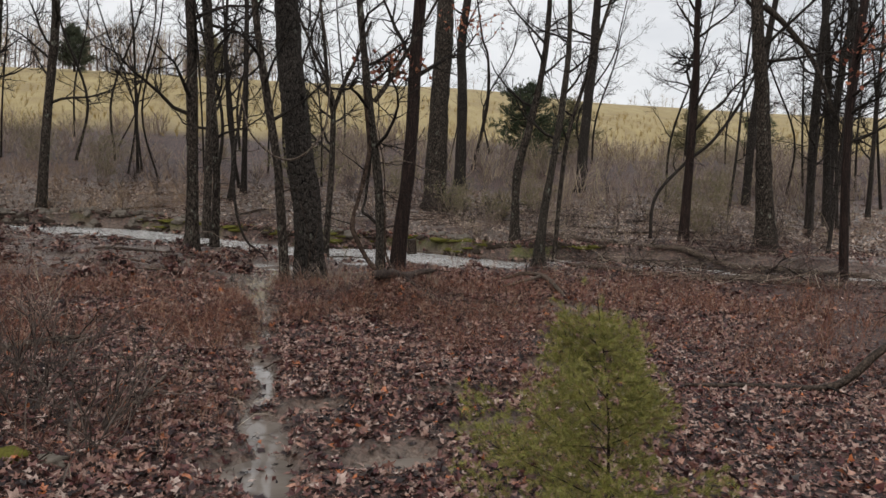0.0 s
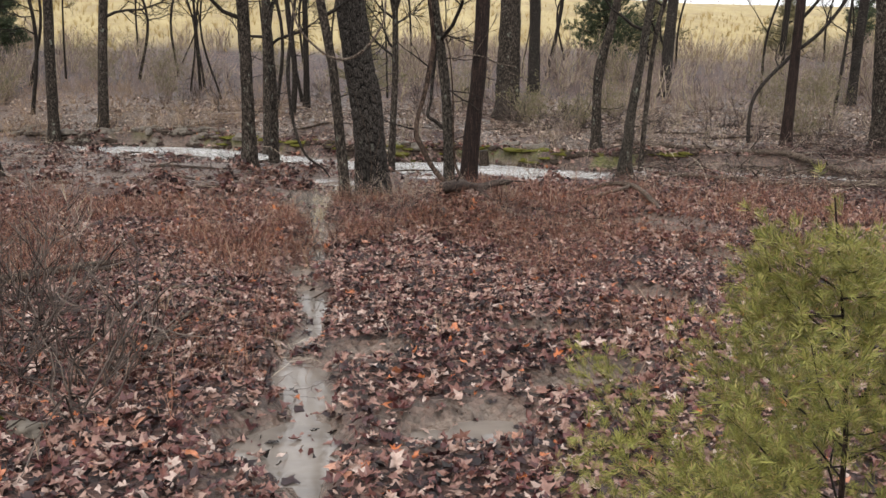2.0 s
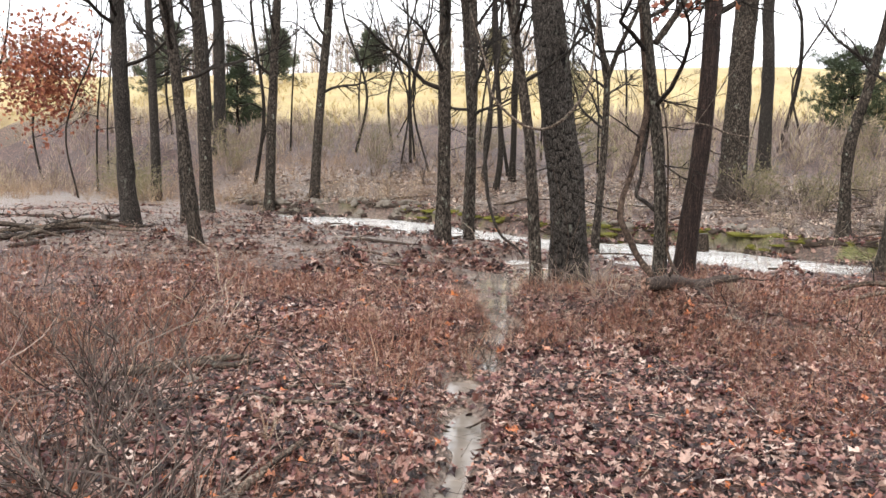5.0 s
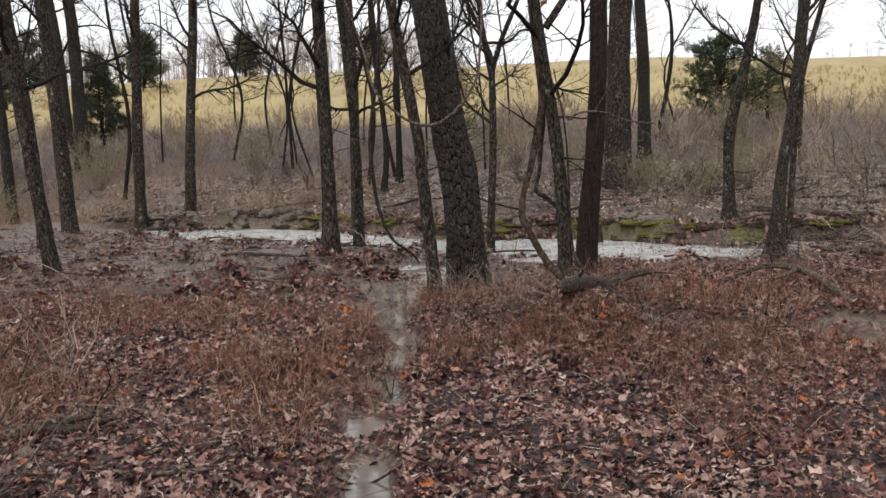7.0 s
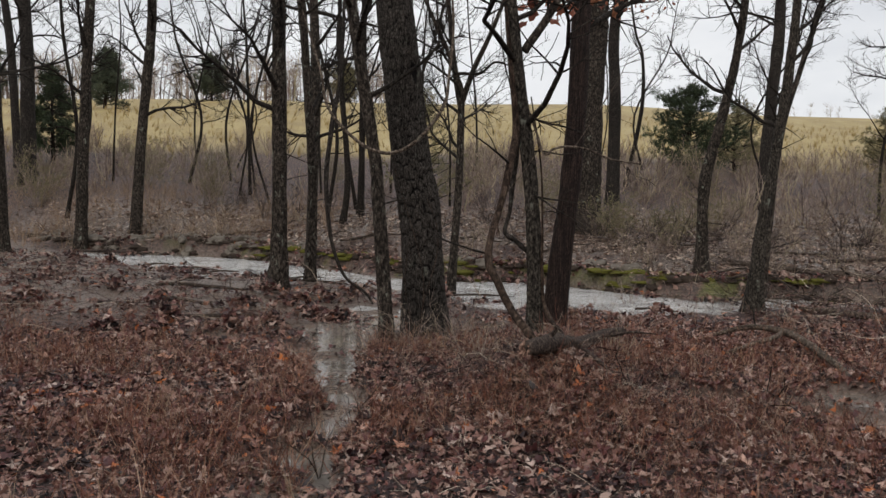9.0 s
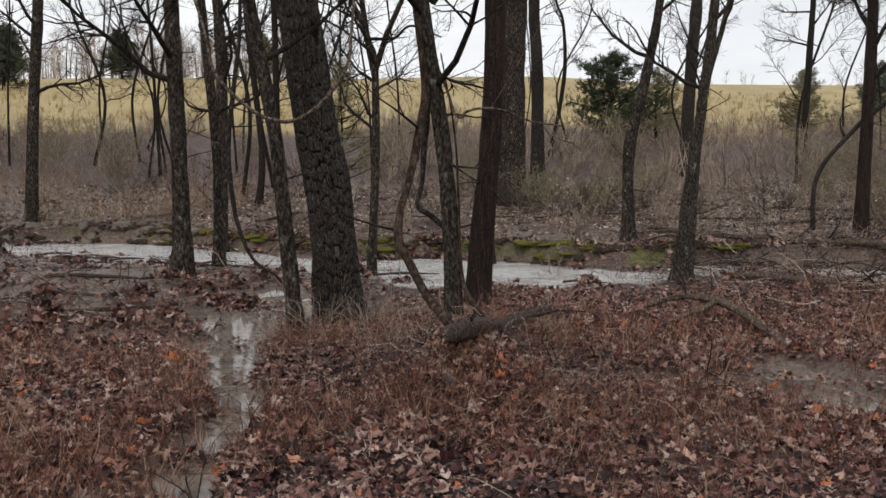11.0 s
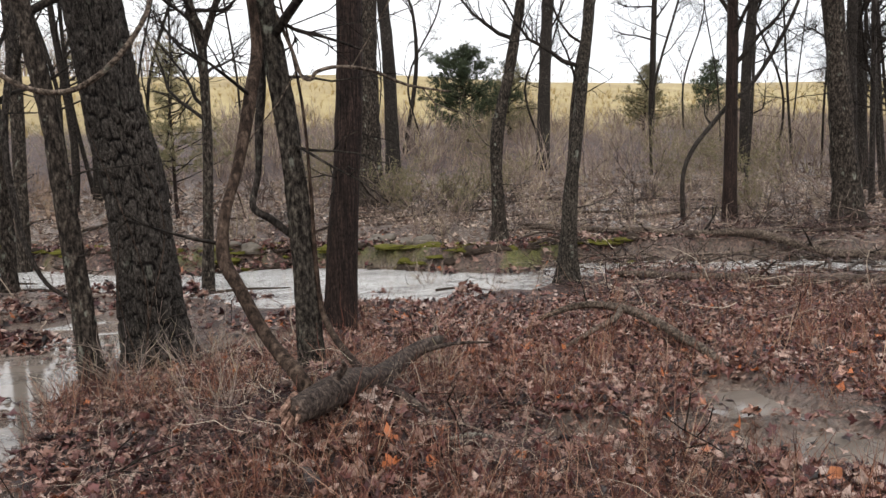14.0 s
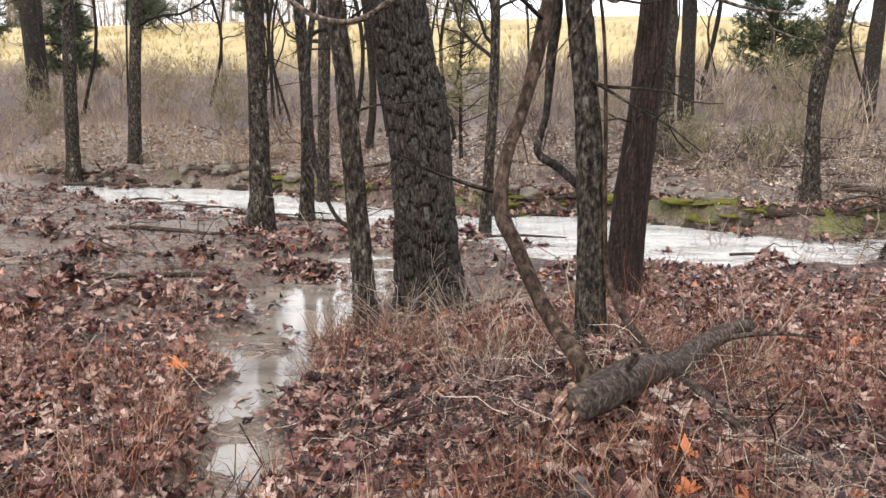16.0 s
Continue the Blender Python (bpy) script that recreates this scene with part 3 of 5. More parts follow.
def add_limb(tree, points, radii, mat, twigs=6, seed=0, name="limb"):
    """A limb of its own course on a tree, with twigs."""
    gen = np.random.default_rng(1500 + seed)
    base = np.array(tree.location)
    p = np.asarray(points, float) - base
    line = spline(np.c_[p, np.asarray(radii, float)], 26)
    heap = Heap()
    heap.add(*tube(line[:, :3], np.maximum(line[:, 3], 0.004), 8, 0.1, seed=seed))
    for _ in range(twigs):
        i = gen.integers(4, 25)
        along = line[i, :3] - line[i - 1, :3]
        way = along / (np.linalg.norm(along) + 1e-9) * 0.5 + gen.normal(0, 0.5, 3) + (0, 0, 0.15)
        grow(heap, line[i, :3], way, gen.uniform(0.3, 1.0), max(line[i, 3] * 0.4, 0.005), gen, 1.0, 0.03, 1)
    part(name, heap.mesh(name, mat), tree)


OAK, GREY = "tall bare oak with deeply ridged dark bark", "bare grey-barked tree with flaky bark"
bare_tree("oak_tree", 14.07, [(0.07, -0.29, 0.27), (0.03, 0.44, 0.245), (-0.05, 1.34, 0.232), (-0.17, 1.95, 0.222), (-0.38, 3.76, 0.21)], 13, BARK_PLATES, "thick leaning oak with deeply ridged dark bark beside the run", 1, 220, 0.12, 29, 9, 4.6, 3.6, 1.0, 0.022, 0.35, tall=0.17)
bare_tree("slim_tree", 13.45, [(-0.35, -0.28, 0.085), (-0.40, 0.34, 0.077), (-0.47, 1.2, 0.071), (-0.54, 1.9, 0.067), (-0.83, 3.63, 0.06)], 9, BARK_GREY, "slim dark tree at the water's edge beside the oak", 2, 28, 0.16, 9, 9, 2.6, 1.8, 1.0, 0.06, 0.15, stubs=2)
bare_tree("red_barked_tree", 14.02, [(1.57, -0.12, 0.142), (1.62, 0.46, 0.136), (1.70, 1.33, 0.120), (1.77, 2.3, 0.112), (1.86, 4.75, 0.104)], 11, BARK_RED, "straight leaning tree with smooth dark reddish bark", 3, 40, 0.045, 15, 8, 3.0, 2.2, 0.9, 0.06, 0.2, stubs=3)
bare_tree("hickory_tree", 17.85, [(-2.53, -0.1, 0.165), (-2.52, 1.06, 0.128), (-2.53, 2.5, 0.118), (-2.58, 5.2, 0.105)], 12, BARK_GREY, "grey flaky-barked tree standing on the creek's mud flat", 4, 36, 0.2, 11, 9, 2.4, 2.2, 1.0, 0.05, 0.3, stubs=4)
bare_tree("slim_tree", 18.8, [(-2.16, -0.12, 0.10), (-2.12, 1.44, 0.082), (-2.20, 2.9, 0.076), (-2.42, 5.5, 0.07)], 10, BARK_GREY, "slim grey tree with lichen beside the creek", 5, 20, 0.18, 8, 8, 2.2, 1.9, 1.0, 0.06, 0.3, stubs=3)
fork_tree, _ = bare_tree("slim_tree", 18.93, [(0.37, -0.26, 0.09), (0.46, 1.05, 0.072), (0.50, 1.86, 0.068), (0.50, 3.3, 0.06), (0.36, 3.9, 0.05)], 8.5, BARK_GREY, "slim dark tree standing in the creek's edge", 6, 18, 0.14, 0, 13, 2.4, 2.3, 1.2, 0.08, 0.3, stubs=3)
tussock_tree, _ = bare_tree("slim_tree", 11.79, [(1.11, 0.1, 0.074), (1.08, 0.73, 0.067), (1.04, 1.34, 0.064), (0.96, 1.98, 0.060), (0.78, 3.3, 0.052)], 8.5, BARK_LICHEN, "slim lichen-spotted tree on the leafy tussock", 7, 26, 0.2, 9, 10, 2.0, 1.8, 1.2, 0.04, 0.25, stubs=4)
bare_tree("crooked_tree", 20.54, [(5.46, 0.35, 0.135), (5.44, 1.3, 0.104), (5.48, 2.05, 0.112), (5.72, 3.06, 0.098), (6.02, 4.59, 0.08)], 11, BARK_GREY, "crooked grey tree on the mossy far bank", 8, 22, 0.2, 8, 9, 3.5, 2.2, 1.0, 0.07, 0.4, stubs=3)
bare_tree("slim_tree", 16.69, [(4.98, -0.1, 0.135), (5.10, 1.10, 0.088), (5.24, 2.17, 0.076), (5.42, 3.66, 0.066)], 9.5, BARK_LICHEN, "leaning slim tree by the creek's leaf dam", 9, 22, 0.2, 8, 8, 2.8, 1.9, 1.0, 0.06, 0.5, stubs=4)
bare_tree("slim_tree", 26.31, [(-8.29, 0.48, 0.165), (-8.13, 2.93, 0.135), (-7.85, 6.0, 0.125)], 12, BARK_GREY, GREY + " beyond the creek", 10, 16, 0.15, 0, 9, 2.8, 2.4, 1.0, 0.2, 0.3)
bare_tree("slim_tree", 25.8, [(-9.58, 0.5, 0.17), (-9.44, 3.62, 0.136), (-9.28, 6.6, 0.125)], 13, BARK_GREY, GREY + " beyond the creek", 11, 16, 0.15, 0, 8, 3.2, 2.3, 1.0, 0.2, 0.3)
bare_tree("oak_tree", 26.63, [(4.20, 0.7, 0.42), (4.22, 3.05, 0.335), (4.33, 6.35, 0.30)], 15, BARK_GREY, "thick pale-barked tree in the brush beyond the creek", 12, 24, 0.12, 12, 8, 6.0, 3.6, 0.8, 0.15, 0.3)
bare_tree("oak_tree", 32.34, [(6.12, 1.5, 0.24), (6.11, 5.0, 0.203), (5.99, 7.34, 0.183)], 14, BARK_OAK, OAK + " in the brush", 13, 16, 0.12, 0, 7, 6.0, 3.0, 0.8, 0.25)
bare_tree("sapling", 37.0, [(7.6, 2.3, 0.09), (8.19, 5.47, 0.08), (8.14, 7.63, 0.06), (7.85, 8.48, 0.05)], 10, BARK_TWIG, "thin crooked sapling at the field's edge", 14, 8, 0.05, 0, 6, 4.5, 1.8, 0.9, 0.3)
bare_tree("slim_tree", 20.63, [(10.36, 0.19, 0.139), (10.42, 2.43, 0.118), (10.46, 4.68, 0.10)], 11, BARK_RED, "straight dark tree beside the fallen logs", 15, 18, 0.12, 0, 10, 2.6, 2.4, 1.2, 0.15, stubs=3)
stout_tree, _ = bare_tree("oak_tree", 19.51, [(12.20, 0.0, 0.28), (12.00, 2.28, 0.205), (11.77, 4.44, 0.18)], 13, BARK_GREY, "stout grey tree with a broad foot", 16, 26, 0.14, 10, 8, 4.4, 3.2, 1.0, 0.1, 0.5)
add_limb(fork_tree, [(0.49, 18.93, 3.11), (0.32, 18.90, 3.90), (-0.04, 18.80, 4.67), (-0.35, 18.70, 5.32)], [0.055, 0.045, 0.035, 0.025], BARK_GREY, 8, 1)
add_limb(fork_tree, [(0.49, 18.93, 3.11), (0.71, 18.90, 3.76), (1.00, 18.85, 4.40), (1.34, 18.80, 5.28)], [0.055, 0.048, 0.04, 0.03], BARK_GREY, 8, 2)
add_limb(fork_tree, [(0.45, 18.90, 3.70), (0.83, 18.70, 3.68), (1.11, 18.60, 3.86), (1.60, 18.50, 3.66)], [0.03, 0.024, 0.018, 0.012], BARK_TWIG, 6, 3)
add_limb(tussock_tree, [(0.94, 11.85, 2.72), (1.15, 11.85, 3.04), (1.40, 11.85, 3.47), (1.66, 11.85, 3.94), (2.00, 11.85, 4.58)], [0.04, 0.036, 0.03, 0.022, 0.015], BARK_GREY, 8, 4)
add_limb(tussock_tree, [(0.96, 11.79, 2.25), (1.06, 11.70, 1.97), (1.10, 11.65, 1.82), (1.15, 11.60, 1.79), (1.18, 11.60, 1.83), (1.30, 11.60, 1.86), (1.49, 11.60, 1.84), (1.69, 11.60, 1.76), (1.95, 11.60, 1.72)], [0.012, 0.011, 0.011, 0.011, 0.011, 0.010, 0.009, 0.008, 0.005], BARK_DEAD, 3, 5, "dead_limb")
add_limb(tussock_tree, [(1.00, 11.79, 2.15), (1.11, 11.80, 2.09), (1.29, 11.90, 2.07), (1.52, 12.00, 2.02)], [0.012, 0.011, 0.009, 0.006], BARK_TWIG, 5, 6, "dead_limb")
add_limb(stout_tree, [(11.68, 19.51, 6.53), (12.27, 19.40, 6.04), (13.03, 19.20, 5.10), (13.57, 19.00, 3.79)], [0.09, 0.075, 0.06, 0.04], BARK_GREY, 5, 7)
bare_tree("slim_tree", 27.0, [(19.31, 0.5, 0.18), (19.32, 3.77, 0.16), (19.51, 6.38, 0.123)], 12, BARK_OAK, OAK + " in the brush", 17, 12, 0.12, 0, 7, 4, 2.4, 0.9, 0.25)
bare_tree("slim_tree", 30.0, [(17.71, 1.2, 0.18), (17.85, 4.77, 0.165), (18.15, 7.06, 0.15)], 13, BARK_OAK, OAK + " in the brush", 18, 12, 0.12, 0, 7, 4.5, 2.6, 0.9, 0.25)
bare_tree("oak_tree", 31.92, [(11.2, 1.3, 0.23), (11.38, 5.1, 0.2), (11.55, 7.37, 0.19)], 14, BARK_OAK, OAK + " in the brush", 19, 14, 0.12, 0, 7, 5.5, 3.0, 0.8, 0.25)
bare_tree("slim_tree", 38.0, [(18.95, 2.4, 0.15), (19.12, 6.51, 0.138), (19.22, 8.97, 0.11)], 13, BARK_TWIG, "slim bare tree at the field's edge", 20, 10, 0.1, 0, 8, 4, 2.4, 1.0, 0.3)
bare_tree("slim_tree", 15.88, [(-6.63, -0.1, 0.118), (-6.84, 1.54, 0.098), (-7.05, 3.28, 0.087), (-7.23, 4.42, 0.082)], 10, BARK_GREY, "leaning slim tree with lichen on the mud flat", 21, 20, 0.18, 8, 8, 2.6, 2.0, 1.0, 0.08, 0.3, stubs=4)
bare_tree("oak_tree", 18.8, [(-9.82, -0.2, 0.20), (-9.97, 2.16, 0.171), (-10.07, 5.15, 0.155)], 13, BARK_OAK, OAK + " beside fallen limbs", 22, 24, 0.14, 10, 9, 3.0, 2.6, 1.0, 0.1, 0.3, stubs=3)
bare_tree("slim_tree", 24.0, [(-10.69, 0.35, 0.20), (-10.83, 3.49, 0.17), (-11.03, 6.53, 0.15)], 13, BARK_GREY, GREY, 23, 14, 0.14, 0, 8, 3.4, 2.3, 1.0, 0.2)
bare_tree("slim_tree", 34.0, [(-15.4, 1.8, 0.26), (-15.37, 6.76, 0.229), (-15.54, 9.01, 0.2)], 14, BARK_OAK, OAK + " far beyond the creek", 24, 12, 0.12, 0, 7, 5, 2.8, 0.9, 0.3)
bare_tree("slim_tree", 20.0, [(-9.1, 0.0, 0.135), (-9.3, 3.1, 0.113), (-9.59, 5.56, 0.087)], 11, BARK_GREY, "leaning grey tree by the creek", 25, 14, 0.16, 0, 8, 3.0, 2.1, 1.0, 0.15)
bare_tree("slim_tree", 28.0, [(-14.7, 0.9, 0.17), (-14.85, 4.91, 0.14), (-15.0, 7.65, 0.12)], 12, BARK_OAK, GREY, 26, 12, 0.14, 0, 8, 3.4, 2.2, 1.0, 0.25)
bare_tree("sapling", 27.0, [(-2.66, 0.4, 0.10), (-2.54, 2.31, 0.085), (-2.83, 5.47, 0.07)], 9, BARK_TWIG, "slim bare sapling beyond the creek", 27, 10, 0.1, 0, 6, 2.4, 1.6, 1.0, 0.25)
bare_tree("sapling", 29.0, [(-2.38, 0.6, 0.12), (-2.36, 2.41, 0.10), (-2.35, 7.57, 0.08)], 11, BARK_TWIG, "slim bare sapling beyond the creek", 28, 10, 0.1, 0, 7, 3, 1.8, 1.0, 0.25)
bare_tree("slim_tree", 23.0, [(-2.90, 0.1, 0.12), (-2.80, 3.42, 0.115), (-2.87, 6.0, 0.10)], 11, BARK_GREY, GREY + " behind the creek", 29, 14, 0.14, 0, 8, 2.8, 2.0, 1.0, 0.15)
bare_tree("slim_tree", 15.07, [(11.31, -0.1, 0.097), (11.13, 2.75, 0.089), (11.28, 5.66, 0.085)], 10, BARK_RED, "slim dark tree over tall dead grass", 30, 16, 0.12, 0, 8, 2.6, 2.0, 1.0, 0.15, stubs=3)
bare_tree("slim_tree", 24.0, [(16.55, 0.4, 0.14), (16.46, 4.35, 0.131), (16.63, 8.04, 0.12)], 12, BARK_OAK, OAK + " in the brush", 31, 12, 0.12, 0, 8, 3.5, 2.5, 1.0, 0.25)
bare_tree("slim_tree", 25.0, [(17.9, 0.5, 0.14), (17.58, 5.46, 0.117), (17.22, 8.3, 0.11)], 12, BARK_OAK, OAK + " in the brush", 32, 12, 0.12, 0, 8, 3.5, 2.5, 1.0, 0.25)
bare_tree("bent_sapling", 21.0, [(9.55, 0.3, 0.045), (9.62, 1.35, 0.045), (10.42, 2.33, 0.05), (11.35, 3.15, 0.046), (12.32, 4.69, 0.036)], 6.5, BARK_OAK, "thin sapling bent over in a long arc", 33, 8, 0.06, 0, 5, 1.4, 0.9, 0.8, 0.15)
bare_tree("sapling", 19.0, [(6.08, 0.0, 0.055), (6.26, 2.45, 0.054), (6.62, 4.0, 0.047), (7.18, 5.97, 0.04)], 8, BARK_GREY, "thin leaning sapling on the far bank", 34, 10, 0.08, 0, 6, 3, 1.4, 1.0, 0.2)
bare_tree("slim_tree", 36.0, [(-16.29, 2.2, 0.21), (-16.38, 6.9, 0.2), (-16.48, 9.1, 0.18)], 14, BARK_OAK, OAK + " far beyond the creek", 35, 12, 0.12, 0, 7, 5, 2.8, 0.9, 0.3)
bare_tree("slim_tree", 38.0, [(-17.9, 2.5, 0.17), (-18.16, 7.25, 0.167), (-18.43, 9.58, 0.15)], 14, BARK_OAK, OAK + " far beyond the creek", 36, 12, 0.12, 0, 7, 5, 2.8, 0.9, 0.3)
for k, (sx, sy, r) in enumerate([(15.2, 22.0, 0.07), (16.4, 22.8, 0.055), (17.9, 24.4, 0.06), (20.4, 27.6, 0.07), (13.4, 18.6, 0.05), (19.2, 25.6, 0.08), (22.0, 28.2, 0.10), (14.4, 25.5, 0.05), (23.5, 27.0, 0.09)]):
    z = float(H(sx, sy))
    lean = 0.25 * math.sin(2.1 * k)
    bare_tree("slim_tree", sy, [(sx, z, r), (sx + lean, z + 2.4, r * 0.9), (sx + 1.6 * lean, z + 5.0, r * 0.8)], 9 + (k % 3), BARK_OAK, "slender dark tree in the thicket beyond the logs", 240 + k, 9, 0.1, 0, 9, 1.8, 2.0, 1.3, 0.25, stubs=3)
# thin bare saplings along the foot of the field
sap = np.random.default_rng(91)
for k, (sx, sy) in enumerate([(-7.2, 33), (-6.9, 33.4), (-6.9, 34.2), (-10.0, 36), (-13.2, 33), (-20.5, 33), (-22, 36), (-24, 31), (-5.0, 39), (-1.2, 37), (1.6, 40), (13.4, 37), (15.0, 41), (21.5, 33), (22.5, 38), (24.0, 30), (26.5, 35), (28, 40), (9.8, 43), (-27, 38), (-29, 34), (31, 36), (3.4, 44), (24.5, 44), (-12, 43), (-11.5, 29), (-12.6, 35), (-8.6, 37), (-5.6, 31), (-4.4, 34), (-18.5, 29), (-16.8, 31), (-9.2, 40), (-21, 40), (-25.5, 42), (-3.6, 41), (6.8, 39), (20, 29), (23, 34), (14.2, 30), (-2.6, 30), (-3.4, 29), (0.4, 31), (-1.8, 34), (-0.6, 28.5)]):
    z = float(H(sx, sy))
    r = sap.uniform(0.03, 0.065)
    a, b = sap.normal(0, 0.35), sap.normal(0, 0.6)
    bare_tree("sapling", sy, [(sx, z, r), (sx + a, z + 2.6, r * 0.9), (sx + b, z + 5.5, r * 0.75)], sap.uniform(8.5, 12.5), BARK_TWIG, "thin bare sapling at the foot of the field", 60 + k, 7, 0.05, 0, 7, 2.0, 2.2, 1.2, 0.4)

# ---- vines, fallen wood ----
def wood(name, points, radii, mat, label, category, sides=12, rough=0.15, n=40, seed=0, cap=True, shoots=0, ridges=0):
    """A limb through the points, with side shoots."""
    p = np.asarray(points, float)
    base = p[0].copy()
    ob = thing(name, *base, label, category)
    line = spline(np.c_[p - base, np.asarray(radii, float)], n)
    v, f = tube(line[:, :3], np.maximum(line[:, 3], 0.003), sides, rough, ridges, cap, seed)
    part("stem", mesh_from("stem", v, f, mat), ob)
    gen = np.random.default_rng(400 + seed)
    for _ in range(shoots):
        i = gen.integers(2, n - 1)
        heap = Heap()
        a = gen.uniform(0, 2 * math.pi)
        grow(heap, line[i, :3], (math.cos(a), math.sin(a), gen.uniform(0.0, 0.7)), gen.uniform(0.2, 0.7), max(line[i, 3] * 0.4, 0.004), gen, 0.6, 0.0, 1)
        part("shoot", heap.mesh("shoot", BARK_TWIG), ob)
    return ob, line


def on(x, y, lift=0.0):
    return (x, y, float(H(x, y)) + lift)


wood("vine", [(0.97, 10.60, 0.22), (0.93, 10.66, 0.35), (0.81, 10.88, 0.50), (0.70, 11.05, 0.72), (0.63, 11.15, 0.87), (0.65, 11.25, 1.08), (0.73, 11.40, 1.33), (0.82, 11.55, 1.71), (0.87, 11.70, 2.04), (0.80, 11.75, 2.7), (0.74, 11.78, 3.4)], [0.040, 0.038, 0.033, 0.032, 0.035, 0.029, 0.028, 0.034, 0.031, 0.022, 0.017], BARK_VINE, "thick brown woody vine climbing a slim tree", "vine", 12, 0.2, 70, 1, shoots=3)
wood("vine", [(1.06, 11.85, 0.88), (1.02, 11.85, 0.92), (0.91, 11.86, 1.02), (0.81, 11.86, 1.10), (0.85, 11.87, 1.29), (0.87, 11.87, 1.57), (0.90, 11.88, 1.9), (0.85, 11.85, 2.6), (0.8, 11.82, 3.1)], [0.02, 0.02, 0.023, 0.02, 0.018, 0.026, 0.023, 0.018, 0.014], BARK_OAK, "dark kinked vine stem against a slim tree", "vine", 10, 0.2, 60, 2)
wood("vine", [(-0.80, 16.5, -0.18), (-0.93, 16.5, 0.0), (-1.23, 16.5, 0.23), (-1.41, 16.5, 0.65), (-1.50, 16.5, 1.16), (-1.53, 16.5, 1.84), (-1.42, 16.5, 2.68), (-1.32, 16.5, 3.51), (-1.3, 16.6, 5.2)], [0.016, 0.02, 0.024, 0.028, 0.034, 0.036, 0.032, 0.026, 0.018], BARK_OAK, "dark hanging vine curling down to the mud", "vine", 8, 0.15, 60, 3, shoots=3)
wood("vine", [(-1.25, 12.9, 3.3), (-1.03, 12.7, 2.69), (-0.91, 12.6, 2.25), (-0.58, 12.6, 1.92), (-0.28, 12.6, 1.84), (-0.01, 12.6, 1.99), (0.22, 12.7, 2.32), (0.27, 12.8, 2.62), (0.3, 13.1, 3.4), (0.1, 13.6, 4.6)], [0.008, 0.012, 0.015, 0.018, 0.019, 0.019, 0.017, 0.015, 0.012, 0.008], BARK_DEAD, "pale vine hanging in a loop before the oak", "vine", 8, 0.1, 70, 4)
wood("vine", [(1.29, 10.98, 0.22), (1.24, 11.25, 0.30), (1.20, 11.55, 0.36), (1.16, 11.74, 0.50), (1.14, 11.75, 0.80), (1.13, 11.72, 1.2), (1.10, 11.7, 1.7), (1.0, 11.72, 2.3)], [0.024, 0.022, 0.02, 0.017, 0.013, 0.01, 0.008, 0.006], BARK_VINE, "woody vine leaning from the fallen limb to a tree", "vine", 8, 0.2, 40, 5)

for k, (dx, top, side) in enumerate([(-0.10, 1.9, 0.10), (0.08, 1.4, -0.12), (-0.17, 0.9, 0.05)]):
    rise = []
    for f in np.linspace(0, 1, 9):
        z = -0.22 + (top + 0.22) * f
        cx = float(np.interp(z, [-0.29, 0.44, 1.34, 1.95, 3.76], [0.07, 0.03, -0.05, -0.17, -0.38]))
        x = cx + dx + side * math.sin(5.0 * f + k)
        rise.append((x, 14.07 - math.sqrt(max(0.315 ** 2 - (x - cx) ** 2, 0.01)) - 0.05 * (1 - f), z))
    wood("vine", rise, np.linspace(0.006, 0.0025, 9), BARK_VINE, "thin brown vine climbing the oak's ridged bark", "vine", 6, 0.1, 40, 30 + k, shoots=2)

log, _ = wood("fallen_limb", [(0.86, 10.24, 0.335), (0.97, 10.42, 0.325), (1.10, 10.65, 0.305), (1.22, 10.85, 0.265), (1.35, 11.05, 0.225), (1.54, 11.40, 0.215), (1.72, 11.62, 0.235), (1.90, 11.84, 0.215)], [0.054, 0.064, 0.073, 0.066, 0.060, 0.046, 0.042, 0.034], BARK_LIMB, "broken weathered limb with a splintered end on the leaves", "fallen branch", 28, 0.36, 110, 6)
limb_foot = np.array((0.86, 10.24, 0.335))
for path, radii, n in (([(1.33, 11.03, 0.21), (1.40, 10.90, 0.19), (1.45, 10.78, 0.17), (1.52, 10.62, 0.12)], (0.032, 0.026, 0.020, 0.010), 8),
                       ([(1.04, 10.52, 0.35), (1.10, 10.50, 0.42), (1.09, 10.46, 0.46)], (0.020, 0.013, 0.007), 10),
                       ([(1.70, 11.60, 0.21), (1.90, 11.52, 0.26), (2.12, 11.50, 0.25)], (0.016, 0.011, 0.005), 11)):
    v, f = tube(spline(np.array(path) - limb_foot, 18), np.interp(np.linspace(0, 1, 18), np.linspace(0, 1, len(radii)), radii), 14, 0.35, 0, True, n)
    part("side_branch", mesh_from("side_branch", v, f, BARK_LIMB), log)
SPLINTER = bark("fresh_splintered_wood", (0.085, 0.050, 0.038), (0.25, 0.16, 0.125), (0.44, 0.31, 0.245), 0.0, (14, 3, 14), 0.006)
gen = np.random.default_rng(55)
for k in range(22):
    a = gen.uniform(0, 6.28)
    d = gen.uniform(0.010, 0.044)
    o = np.array((math.cos(a) * d, 0.03, math.sin(a) * d))
    out = gen.uniform(0.04, 0.12)
    v, f = tube(np.array([o + (0.02, 0.05, 0), o * 1.05 + (-0.012, -0.03, -0.004), o * 1.1 + (-0.40 * out, -0.75 * out, -0.25 * out - 0.01)]), [gen.uniform(0.012, 0.022), gen.uniform(0.009, 0.016), 0.002], 5)
    part("splinter", mesh_from("splinter", v, f, SPLINTER, False), log)

